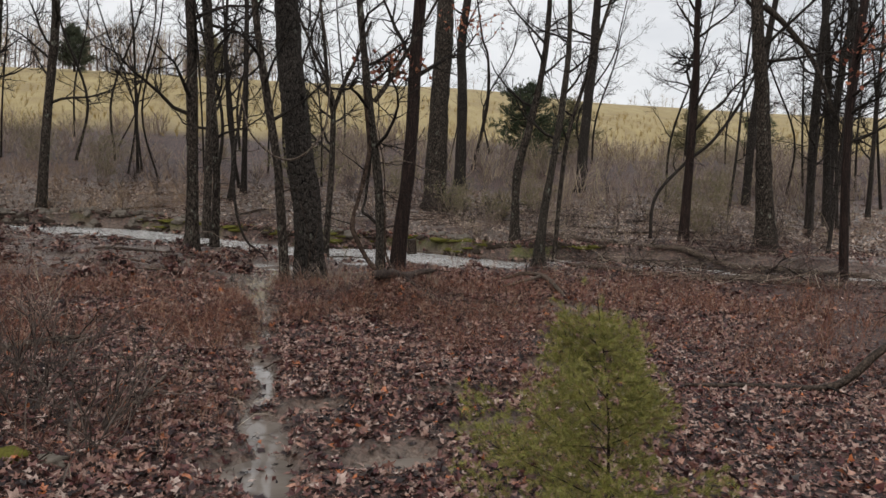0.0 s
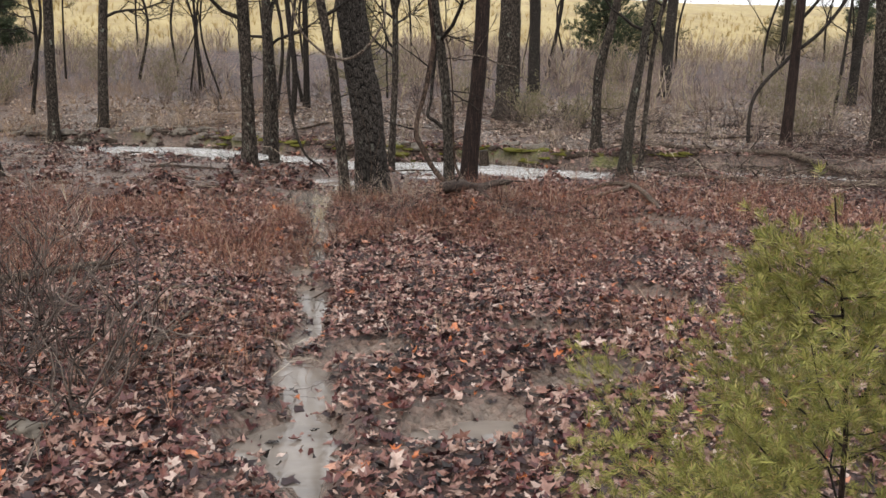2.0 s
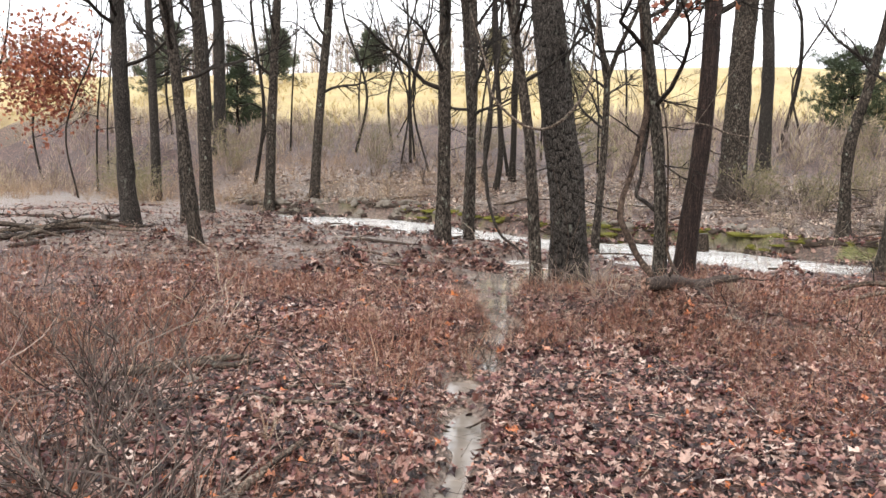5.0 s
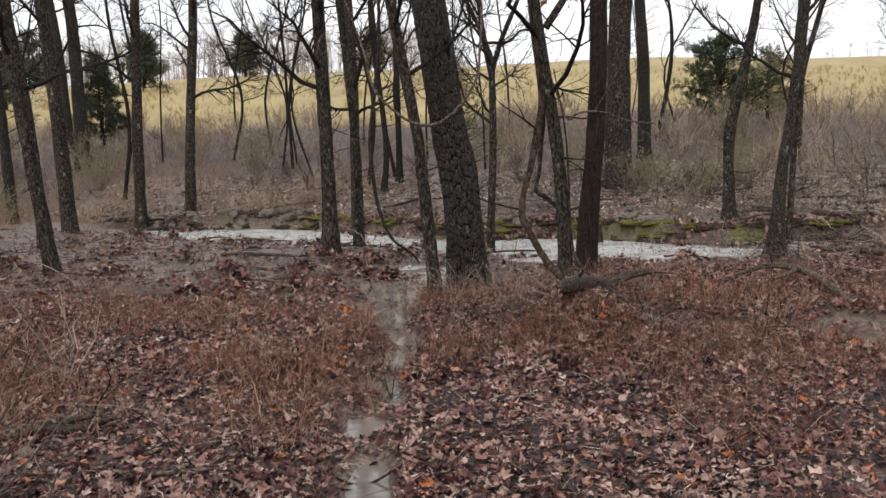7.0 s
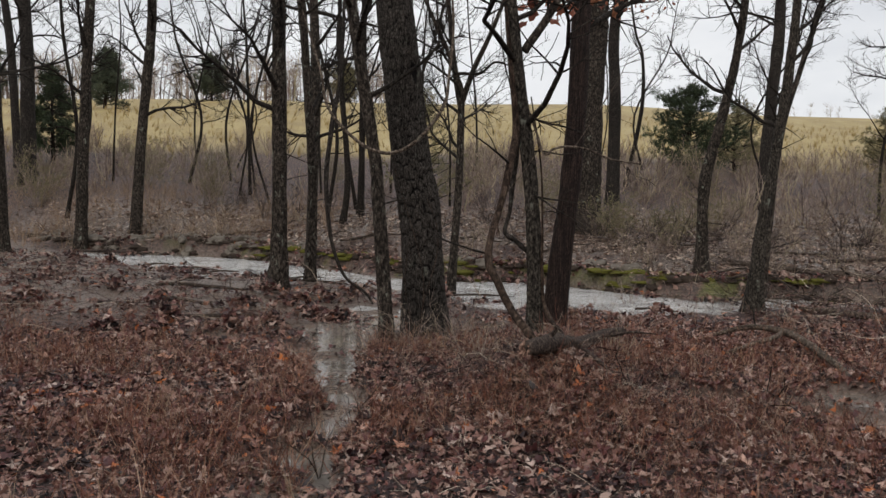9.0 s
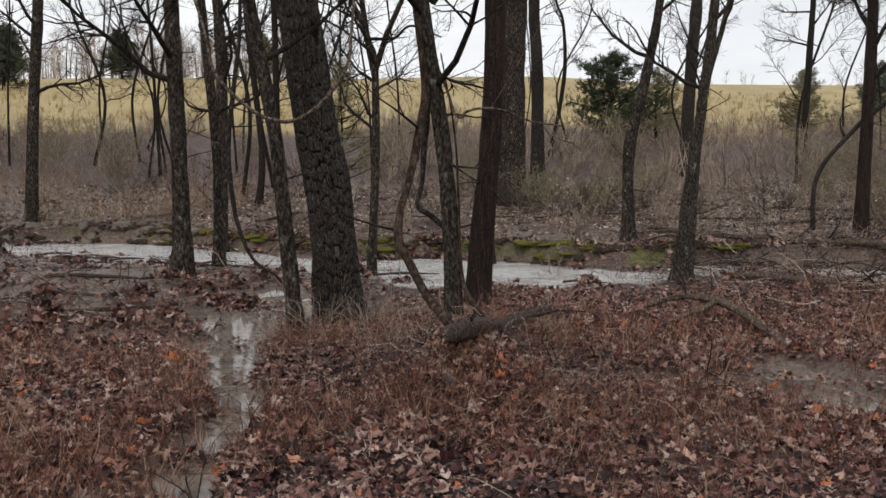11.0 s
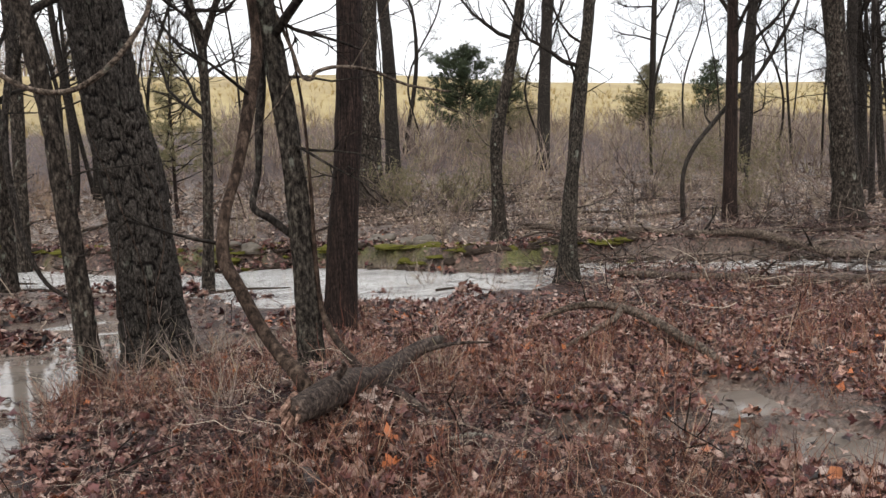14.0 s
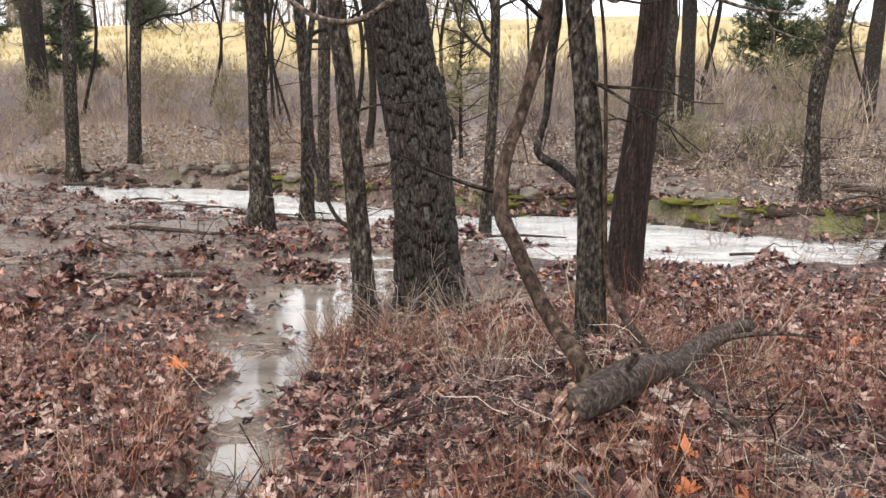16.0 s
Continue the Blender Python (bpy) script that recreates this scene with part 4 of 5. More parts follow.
wood("fallen_branch", [on(3.62, 14.4, 0.03), (3.95, 14.15, -0.06), (4.18, 13.73, -0.04), (4.20, 13.2, -0.07), (4.14, 12.7, -0.11), (4.10, 12.3, -0.14), on(4.02, 11.9, 0.02)], [0.024, 0.034, 0.042, 0.042, 0.040, 0.036, 0.028], BARK_DEAD, "curved dead branch arching over the leaves", "fallen branch", 12, 0.15, 50, 7, shoots=2)
wood("fallen_branch", [(4.16, 13.7, -0.05), (3.95, 13.4, -0.06), (3.6, 13.15, -0.10), on(3.25, 12.95, 0.03)], [0.03, 0.028, 0.024, 0.018], BARK_DEAD, "dead side branch resting on the leaves", "fallen branch", 10, 0.15, 30, 8)
def fallen_log(points, radii, mat, label, seed, shoots=5, wobble=0.10, sides=14):
    """A crooked log lying on ground or water along the points of the plan."""
    g = np.random.default_rng(seed)
    p = spline(np.array(points, float), len(points) * 2)
    p[1:-1, :2] += g.normal(0, wobble, (len(p) - 2, 2))
    r = np.interp(np.linspace(0, 1, len(p)), np.linspace(0, 1, len(radii)), radii) * g.uniform(0.85, 1.15, len(p))
    z = np.maximum(H(p[:, 0], p[:, 1]), water_z(p[:, 0], p[:, 1]) + 0.05)
    z = np.maximum(z, np.convolve(np.r_[z[:1], z, z[-1:]], [0.3, 0.4, 0.3], "valid"))
    wood("log", np.c_[p, z + r * 0.7 + g.uniform(0, 0.03, len(p))], r, mat, label, "log", sides, 0.35, 60, seed, shoots=shoots)


fallen_log([(6.39, 21.92), (7.12, 20.91), (8.22, 19.81), (9.04, 18.39), (10.1, 17.57), (11.24, 16.74), (12.6, 15.9)], [0.040, 0.06, 0.07, 0.072, 0.065, 0.06], BARK_DEAD, "long grey fallen log lying over the creek", 9, 7)
fallen_log([(5.75, 16.75), (6.65, 15.78), (7.33, 15.19), (8.85, 14.55), (10.4, 13.9)], [0.045, 0.06, 0.07, 0.08, 0.07], BARK_DEAD, "pale fallen log beside the creek", 10, 5, 0.06)
fallen_log([(8.9, 19.2), (10.4, 18.6), (12.6, 18.4)], [0.025, 0.04, 0.03], BARK_WET, "dark fallen log on the far bank", 11, 6)
fallen_log([(7.0, 24.9), (8.4, 25.6), (9.6, 25.4)], [0.025, 0.035, 0.02], BARK_WET, "fallen pole in the leaves below the brush", 12, 4)
fallen_log([(-10.6, 15.6), (-10.5, 17.2), (-10.6, 18.8), (-11.1, 20.2), (-11.6, 22.4)], [0.06, 0.06, 0.045, 0.03], BARK_LIMB, "fallen limb lying by an oak's foot", 13, 8, 0.16)
fallen_log([(-9.4, 14.6), (-9.6, 16.4), (-10.0, 18.2), (-9.6, 19.4)], [0.035, 0.045, 0.035, 0.02], BARK_WET, "dark fallen limb on the mud flat", 14, 8, 0.16)
fallen_log([(-11.6, 16.6), (-10.4, 17.4), (-8.9, 17.6)], [0.03, 0.04, 0.02], BARK_WET, "dark fallen limb across another limb", 15, 7, 0.14)
for k, (x0, y0, x1, y1, r) in enumerate([(-10.9, 16.1, -8.4, 16.9, 0.05), (-10.9, 17.7, -8.6, 16.1, 0.045), (-9.9, 15.3, -9.1, 17.9, 0.04), (-11.4, 15.2, -9.4, 15.9, 0.05)]):
    wood("log", [on(x0, y0, 0.05), on((x0 + x1) / 2, (y0 + y1) / 2, 0.16 + 0.05 * k), on(x1, y1, 0.08)], [r, r, r * 0.5], (BARK_DEAD, BARK_WET)[k % 2], "dead limb lying across a heap of fallen limbs", "log", 9, 0.25, 30, 230 + k, shoots=5)
fallen_log([(-13.0, 18.6), (-11.6, 18.4), (-10.2, 19.0)], [0.03, 0.045, 0.025], BARK_LIMB, "grey fallen limb in the leaves", 16, 6, 0.14)
wood("fallen_branch", [on(3.2, 6.5, 0.02), on(3.9, 6.45, 0.04), on(4.68, 6.32, 0.06), (5.1, 6.3, 0.16), (5.5, 6.25, 0.45), (5.9, 6.2, 0.62)], [0.012, 0.022, 0.035, 0.038, 0.03, 0.02], BARK_WET, "dark bent branch rising from the leaves", "fallen branch", 10, 0.15, 40, 15, shoots=2)
wood("stump", [(2.68, 20.45, -0.42), (2.67, 20.46, -0.15), (2.65, 20.46, 0.08)], [0.13, 0.11, 0.10], BARK_WET, "short dark broken stump at the foot of the far bank", "stump", 16, 0.3, 14, 16)
for k, (x0, y0, x1, y1, r) in enumerate([(4.2, 23.6, 6.8, 24.4, 0.035), (6.6, 22.8, 9.4, 23.0, 0.04), (2.2, 22.9, 3.8, 23.8, 0.025), (8.6, 21.6, 12.4, 22.4, 0.045), (7.4, 26.0, 9.6, 27.2, 0.04), (10.2, 24.4, 13.0, 24.0, 0.04), (-2.4, 24.6, -0.6, 25.2, 0.03), (-6.8, 26.2, -4.6, 26.6, 0.035), (-9.2, 24.9, -7.4, 25.2, 0.04), (0.4, 24.2, 1.9, 24.6, 0.025), (5.6, 21.4, 7.6, 21.1, 0.03), (-3.2, 19.2, -1.6, 19.0, 0.035), (-4.4, 17.4, -2.8, 17.2, 0.03)]):
    fallen_log([(x0, y0), ((x0 + x1) / 2, (y0 + y1) / 2 + 0.1), (x1, y1)], [r, r * 0.9, r * 0.5], (BARK_WET, BARK_DEAD, BARK_LIMB)[k % 3], "slender dead pole fallen on the leaves", 200 + k, 4, 0.07, 8)
# loose sticks on the litter
STICKS = [(-1.40, 5.95, -0.60, 5.8, 0.016), (-1.25, 6.2, -1.12, 6.85, 0.024), (-1.09, 7.25, -0.80, 7.1, 0.014), (-1.60, 7.43, -0.90, 7.66, 0.009), (-1.9, 7.5, -0.9, 8.2, 0.012), (-1.16, 7.45, -0.86, 7.3, 0.018), (-0.6, 7.7, -0.1, 7.8, 0.008), (-2.9, 8.0, -2.2, 8.5, 0.04), (-1.8, 7.5, -0.5, 7.7, 0.012), (-0.2, 10.95, -0.08, 12.0, 0.018), (-0.9, 11.6, -1.02, 11.85, 0.016), (0.35, 13.75, 0.9, 14.35, 0.016), (-2.7, 8.1, -2.1, 8.4, 0.035), (1.9, 13.6, 3.6, 13.3, 0.012), (2.0, 12.9, 3.0, 12.0, 0.010), (3.0, 9.4, 3.9, 9.1, 0.016), (4.6, 14.9, 5.2, 14.1, 0.022), (-3.6, 10.4, -2.4, 9.6, 0.010), (-3.2, 14.9, -1.9, 15.2, 0.03), (-4.2, 16.4, -3.0, 16.0, 0.03), (0.5, 9.2, 1.1, 9.5, 0.008), (2.6, 9.9, 3.1, 10.6, 0.009), (4.4, 10.9, 5.4, 11.3, 0.014), (1.0, 18.2, 1.6, 18.0, 0.03)]
for k, (x0, y0, x1, y1, r) in enumerate(STICKS):
    g = np.random.default_rng(700 + k)
    mid = [(x0 + (x1 - x0) * f + g.normal(0, 0.05), y0 + (y1 - y0) * f + g.normal(0, 0.05)) for f in (0, 0.33, 0.66, 1)]
    wood("stick", [on(x, y, r * 0.6 + 0.015) for x, y in mid], [r, r, r * 0.8, r * 0.5], BARK_DEAD if k % 3 else BARK_WET, "broken dead stick lying in the wet leaves", "stick", 7, 0.15, 16, 20 + k, shoots=1 if k % 2 else 0)

# tangle of driftwood where the creek slips under the logs
tangle = np.random.default_rng(321)
for k in range(48):
    x0, y0 = tangle.uniform(5.3, 11.0), 0.0
    y0 = float(np.interp(x0, *NEAR_BANK)) + tangle.uniform(-0.5, 2.2)
    a, length, r = tangle.uniform(-0.9, 0.9), tangle.uniform(0.5, 1.9), tangle.uniform(0.009, 0.028)
    z0 = max(float(H(x0, y0)), WATER_LEVEL) + tangle.uniform(0.0, 0.10)
    wood("driftwood", [(x0, y0, z0), (x0 + math.cos(a) * length * 0.5, y0 + math.sin(a) * length * 0.5, z0 + tangle.uniform(0.0, 0.16)), (x0 + math.cos(a) * length, y0 + math.sin(a) * length, max(float(H(x0 + math.cos(a) * length, y0 + math.sin(a) * length)), WATER_LEVEL) + 0.03)], [r, r * 0.9, r * 0.5], BARK_WET if k % 3 else BARK_DEAD, "dead stick caught in the creek's driftwood tangle", "stick", 6, 0.15, 12, 100 + k, shoots=1)
for k in range(10):
    x0 = tangle.uniform(-8, 4.5)
    y0 = float(np.interp(x0, *NEAR_BANK)) + tangle.uniform(-0.2, 1.2)
    a, length = tangle.uniform(-0.5, 0.5), tangle.uniform(0.5, 1.4)
    z0 = float(water_z(x0, y0)) + 0.02
    wood("driftwood", [(x0, y0, z0), (x0 + math.cos(a) * length * 0.5, y0 + math.sin(a) * length * 0.5, z0 + 0.03), (x0 + math.cos(a) * length, y0 + math.sin(a) * length, z0)], [0.02, 0.02, 0.01], BARK_WET, "dark stick lying in the creek", "stick", 6, 0.15, 12, 140 + k, shoots=1)

# ---- shrubs and dead stems ----
def shrub_piece(seed, stems, height, spread, twig=3, r=0.008, kink=0.13, fine=False):
    gen = np.random.default_rng(seed)
    heap = Heap()
    for _ in range(stems):
        a = gen.uniform(0, 6.283)
        s = gen.uniform(0, 0.12) * spread
        line = branch_line((math.cos(a) * s, math.sin(a) * s, -0.04), (math.cos(a) * spread * gen.uniform(0.2, 1.0), math.sin(a) * spread * gen.uniform(0.2, 1.0), 1.0), height * gen.uniform(0.5, 1.1), 5, kink, 0.05, gen)
        heap.add(*(ribbon(line, np.linspace(r, r * 0.35, 5)) if fine else tube(line, np.linspace(r, r * 0.35, 5), 3)))
        for _ in range(twig):
            i = gen.integers(1, 4)
            along = line[i + 1] - line[i]
            q = branch_line(line[i], along / np.linalg.norm(along) + gen.normal(0, 0.55, 3), height * gen.uniform(0.15, 0.4), 4, 0.2, 0.05, gen)
            heap.add(*ribbon(q, np.linspace(r * 0.55, r * 0.25, 4)))
    return np.vstack(heap.v), np.vstack(heap.f)


def shrub(x, y, seed, stems, height, spread, label, mat=None, r=0.006, twig=9):
    ob = thing("shrub", *on(x, y), label, "shrub")
    for k in range(stems):
        v, f = shrub_piece(seed * 100 + k, 1, height, spread, twig, r, 0.36)
        part("stem", mesh_from("stem", v, f, mat or BRUSH), ob)
    return ob


shrub(-1.36, 5.6, 1, 15, 1.0, 0.9, "bare twiggy shrub with dark stems in the leaves", SHRUB, 0.007)
shrub(-1.95, 6.0, 2, 16, 1.1, 0.9, "bare twiggy shrub with pale dead stalks", SHRUB, 0.007)
shrub(-2.1, 6.9, 3, 12, 1.2, 0.7, "bare twiggy shrub above rusty grass", SHRUB)
shrub(-2.5, 7.2, 4, 15, 1.0, 0.8, "bare twiggy shrub above rusty grass", SHRUB)
shrub(-1.24, 5.0, 5, 7, 0.8, 0.9, "low dark shrub of crossing twigs", SHRUB, 0.008)
shrub(-2.3, 5.3, 6, 12, 0.9, 0.9, "low dark shrub of crossing twigs", SHRUB, 0.008)
shrub(-3.2, 6.4, 7, 14, 1.1, 0.8, "bare twiggy shrub above rusty grass")
shrub(-2.9, 9.3, 8, 9, 0.9, 0.7, "bare twiggy shrub above rusty grass")
shrub(-3.8, 8.2, 9, 12, 1.0, 0.8, "bare twiggy shrub above rusty grass", SHRUB)
shrub(3.9, 16.6, 10, 9, 0.4, 0.9, "small dark twiggy plant at the creek", r=0.006)
shrub(3.5, 18.3, 11, 8, 0.7, 0.5, "small twiggy plant standing in the creek", r=0.008)
shrub(-0.45, 9.3, 12, 4, 0.75, 0.25, "thin dark sapling standing by the run", BARK_WET, 0.006, 2)
shrub(-0.35, 10.25, 13, 3, 0.8, 0.2, "thin dark sapling standing by the run", BARK_WET, 0.006, 2)
shrub(2.0, 12.0, 14, 10, 0.55, 0.8, "low tangle of thin brown twigs by the fallen limb", r=0.005)
shrub(0.55, 11.6, 15, 14, 0.6, 0.9, "low tangle of thin brown twigs by the fallen limb", r=0.004)
shrub(-0.1, 13.0, 16, 16, 0.75, 0.8, "tangle of pale dead stems round the oak's foot", BRUSH, 0.003)
shrub(0.45, 13.4, 17, 16, 0.8, 0.8, "tangle of pale dead stems round the oak's foot", BRUSH, 0.003)

far_shrubs = np.random.default_rng(52)
for k in range(34):
    x = far_shrubs.uniform(-8, 17)
    y = float(np.interp(x, *FAR_BANK)) + far_shrubs.uniform(2.4, 8.5)
    shrub(x, y, 60 + k, 7, far_shrubs.uniform(0.9, 1.9), 0.65, "bare dark-stemmed shrub beyond the creek", SHRUB, 0.009, 10)
gen = np.random.default_rng(5)
def scatter(n, x0, x1, y0, y1, keep=None, gen=gen):
    x, y = gen.uniform(x0, x1, n), gen.uniform(y0, y1, n)
    if keep is not None:
        ok = keep(x, y)
        x, y = x[ok], y[ok]
    return x, y


def lay(heap, pieces, x, y, size, tilt=0.12, lift=0.0, gen=gen):
    """Copies of the pieces over the ground."""
    z = H(x, y) + lift
    which = gen.integers(0, len(pieces), len(x))
    for k, (v, f) in enumerate(pieces):
        s = which == k
        if s.any():
            n = int(s.sum())
            heap.spread(v, f, turns(gen.uniform(0, 6.283, n), np.abs(gen.normal(0, tilt, n)), gen.uniform(0, 6.283, n), size[s]), np.stack([x[s], y[s], z[s]], -1))


# grey brush on the slope
brush_pieces = [shrub_piece(100 + k, 14, 1.0, 0.6, 4, 0.007, 0.16, True) for k in range(4)] + [shrub_piece(110 + k, 6, 1.15, 0.5, 5, 0.014, 0.2) for k in range(3)]
heap = Heap()
bx, by = scatter(2500, -36, 46, 24, 49, lambda x, y: (vnoise(x, y, 3.5, 30) > 0.30) & (y > 26 + 4.5 * vnoise(x, y, 4, 31) + 3.5 * step(1, -4, x) + gen.normal(0, 0.8, len(x))) & (np.abs(x) < 0.55 * y + 14))
lay(heap, brush_pieces, bx, by, gen.uniform(0.5, 1.3, len(bx)) * (0.6 + 1.2 * vnoise(bx, by, 3.0, 32)) * np.where(bx < -2, 0.85, 1.05))
tagged(new("brush", heap.mesh("brush", BRUSH)), "dense grey-brown leafless brush on the slope", "brush", kind="stuff")
# scattered seedlings on the flats beyond the creek
heap = Heap()
bx, by = scatter(260, -16, 20, 20, 28, lambda x, y: (y > np.interp(x, *FAR_BANK) + 0.6) & (vnoise(x, y, 2.2, 33) > 0.45))
lay(heap, brush_pieces[:3], bx, by, gen.uniform(0.35, 1.0, len(bx)))
tagged(new("seedlings", heap.mesh("seedlings", BRUSH)), "thin bare seedlings on the leafy flat beyond the creek", "brush", kind="stuff")
# distant bare wood along the ridge
wood_pieces = []
for k in range(4):
    g = np.random.default_rng(300 + k)
    h = Heap()
    line = branch_line((0, 0, -0.05), (0, 0, 1), 1.0, 6, 0.05, 0.1, g)
    h.add(*tube(line, np.linspace(0.016, 0.004, 6), 4))
    for _ in range(22):
        i = g.integers(1, 5)
        a = g.uniform(0, 6.28)
        q = branch_line(line[i], (math.cos(a), math.sin(a), g.uniform(0.3, 1.2)), g.uniform(0.2, 0.42), 4, 0.2, 0.08, g)
        h.add(*ribbon(q, [0.006, 0.004, 0.003, 0.002]))
        for _ in range(2):
            w = branch_line(q[g.integers(1, 3)], g.normal(0, 0.6, 3) + (0, 0, 0.5), g.uniform(0.08, 0.2), 3, 0.2, 0.05, g)
            h.add(*ribbon(w, [0.003, 0.0025, 0.0015]))
    wood_pieces.append((np.vstack(h.v), np.vstack(h.f)))
heap = Heap()
bx, by = scatter(520, -130, 150, 101, 125)
lay(heap, wood_pieces, bx, by, gen.uniform(1.2, 3.4, len(bx)) * np.where(bx < -8, 1.7, 0.75), 0.05)
bx, by = scatter(330, -95, -4, 97, 108)
lay(heap, wood_pieces, bx, by, gen.uniform(3.0, 7.0, len(bx)), 0.05)
tagged(new("distant_wood", heap.mesh("distant_wood", BRUSH)), "distant bare hedgerow trees along the ridge", "trees", kind="stuff")

# ---- grasses ----
def tuft(seed, blades, height, spread, width=0.0035):
    g = np.random.default_rng(seed)
    v, f = [], []
    for _ in range(blades):
        a, s = g.uniform(0, 6.283), g.uniform(0, 0.09)
        line = branch_line((math.cos(a) * s, math.sin(a) * s, -0.02), (g.normal(0, spread), g.normal(0, spread), 1), height * g.uniform(0.45, 1.1), 4, 0.16, -0.05, g)
        side = np.array((math.cos(a + 1.57), math.sin(a + 1.57), 0)) * width
        k = len(v) * 8
        v.append(np.stack([line - side * np.array((1, 0.9, 0.7, 0.15))[:, None], line + side * np.array((1, 0.9, 0.7, 0.15))[:, None]], 1).reshape(8, 3))
        f += [(k, k + 1, k + 3, k + 2), (k + 2, k + 3, k + 5, k + 4), (k + 4, k + 5, k + 7, k + 6)]
    return np.vstack(v), np.array(f)


def dry(x, y):
    return H(x, y) > water_z(x, y) + 0.015


rust = [tuft(40 + k, 5, 0.42 + 0.05 * (k % 3), 0.45, 0.0026) for k in range(8)]
heap = Heap()
for n, cx, cy, rx, ry, size in ((4300, -3.2, 10.5, 2.0, 2.3, (0.35, 0.85)), (2900, -4.5, 8.0, 2.4, 1.6, (0.4, 0.9)), (2600, 0.6, 11.5, 0.9, 0.9, (0.3, 0.85)), (979, 3.0, 12.6, 2.2, 1.5, (0.3, 0.7)), (2100, 7.0, 11.0, 2.4, 2.4, (0.5, 1.15)), (1500, 2.0, 8.2, 1.8, 1.5, (0.25, 0.6)), (700, 0.9, 8.6, 0.8, 1.2, (0.2, 0.5)), (630, 4.2, 7.2, 1.6, 1.6, (0.35, 0.8)), (782, -8.5, 12.5, 2.2, 2.0, (0.6, 1.1)), (672, -1.6, 8.2, 0.6, 1.8, (0.3, 0.7)), (1900, 1.6, 10.3, 1.1, 0.9, (0.25, 0.7))):
    x, y = gen.normal(cx, rx, n), gen.normal(cy, ry, n)
    ok = dry(x, y) & (vnoise(x, y, 0.9, 40) + 0.35 * gen.random(n) > 0.62) & (y > 4.3) & (y < 16.5) & (np.abs(x - 0.4) + np.clip(y - 9.0, 0, 9) > 0.9)
    lay(heap, rust, x[ok], y[ok], gen.uniform(*size, int(ok.sum())), 0.3)
tagged(new("dead_grass", heap.mesh("dead_grass", GRASS_RUST)), "rusty brown dead grass standing in the leaves", "grass", kind="stuff")
def arching(seed, stems=7):
    """Thin fallen stems arching and crossing low over the leaves."""
    g = np.random.default_rng(seed)
    h = Heap()
    for _ in range(stems):
        a = g.uniform(0, 6.283)
        p = branch_line((g.normal(0, 0.12), g.normal(0, 0.12), 0.0), (math.cos(a), math.sin(a), g.uniform(0.1, 0.9)), g.uniform(0.12, 0.36), 6, 0.28, -0.18, g)
        p[:, 2] = np.maximum(p[:, 2], 0.02)
        h.add(*ribbon(p, np.linspace(0.0019, 0.0010, 6)))
    return np.vstack(h.v), np.vstack(h.f)


STEMS = per_island("fallen_fine_stems", [(0.0, (0.012, 0.006, 0.006)), (0.5, (0.040, 0.018, 0.017)), (0.75, (0.13, 0.08, 0.065)), (0.90, (0.33, 0.26, 0.20)), (1.0, (0.48, 0.42, 0.34))], 0.7, 0.3)
arches = [arching(150 + k) for k in range(8)]
heap = Heap()
for n, cx, cy, rx, ry in ((1700, 1.2, 10.8, 1.2, 0.9), (300, -0.1, 12.8, 0.5, 0.6), (360, 3.0, 11.0, 1.2, 1.2), (360, -2.2, 11.6, 0.9, 1.2), (220, 0.7, 12.0, 0.7, 0.7), (420, 0.8, 7.4, 2.2, 1.5), (200, -2.0, 7.6, 1.2, 1.6)):
    x, y = gen.normal(cx, rx, n), gen.normal(cy, ry, n)
    ok = dry(x, y) & (y > 5)
    lay(heap, arches, x[ok], y[ok], gen.uniform(0.6, 1.15, int(ok.sum())), 0.25)
tagged(new("fallen_stems", heap.mesh("fallen_stems", STEMS)), "tangle of thin fallen brown and straw-coloured stems on the leaves", "stems", kind="stuff")
heap = Heap()
x, y = scatter(700, -9, 1.0, 13.4, 22, lambda x, y: H(x, y) > water_z(x, y) + 0.0)
lay(heap, arches, x, y, gen.uniform(1.2, 3.0, len(x)), 0.15)
x, y = scatter(1500, -15, 15, 18, 29, lambda x, y: y > np.interp(x, *FAR_BANK) + 0.2)
lay(heap, arches, x, y, gen.uniform(1.5, 4.0, len(x)), 0.15)
x, y = scatter(700, 4.5, 12, 13, 20)
lay(heap, arches, x, y, gen.uniform(1.5, 3.5, len(x)), 0.2)
tagged(new("dead_twigs", heap.mesh("dead_twigs", STEMS)), "fine dead twigs strewn over mud and far leaves", "twigs", kind="stuff")
tan = [tuft(60 + k, 12, 0.6, 0.3, 0.004) for k in range(5)]
heap = Heap()
x, y = scatter(26, -0.6, 0.8, 12.4, 13.9, dry)
lay(heap, tan, x, y, gen.uniform(0.2, 0.5, len(x)), 0.7)
x, y = scatter(200, -4, 8, 6, 15, lambda x, y: dry(x, y) & (vnoise(x, y, 0.8, 41) > 0.72))
lay(heap, tan, x, y, gen.uniform(0.3, 0.65, len(x)), 0.4)
x, y = scatter(1500, -26, -3, 25.5, 33, lambda x, y: vnoise(x, y, 2.0, 42) > 0.35)
lay(heap, rust, x, y, gen.uniform(1.2, 2.2, len(x)), 0.2)
tagged(new("tan_grass", heap.mesh("tan_grass", GRASS_TAN)), "pale tan dead grass at the oak's foot and on the far flat", "grass", kind="stuff")
hay = [tuft(80 + k, 10, 1.0, 0.25, 0.02) for k in range(4)]
heap = Heap()
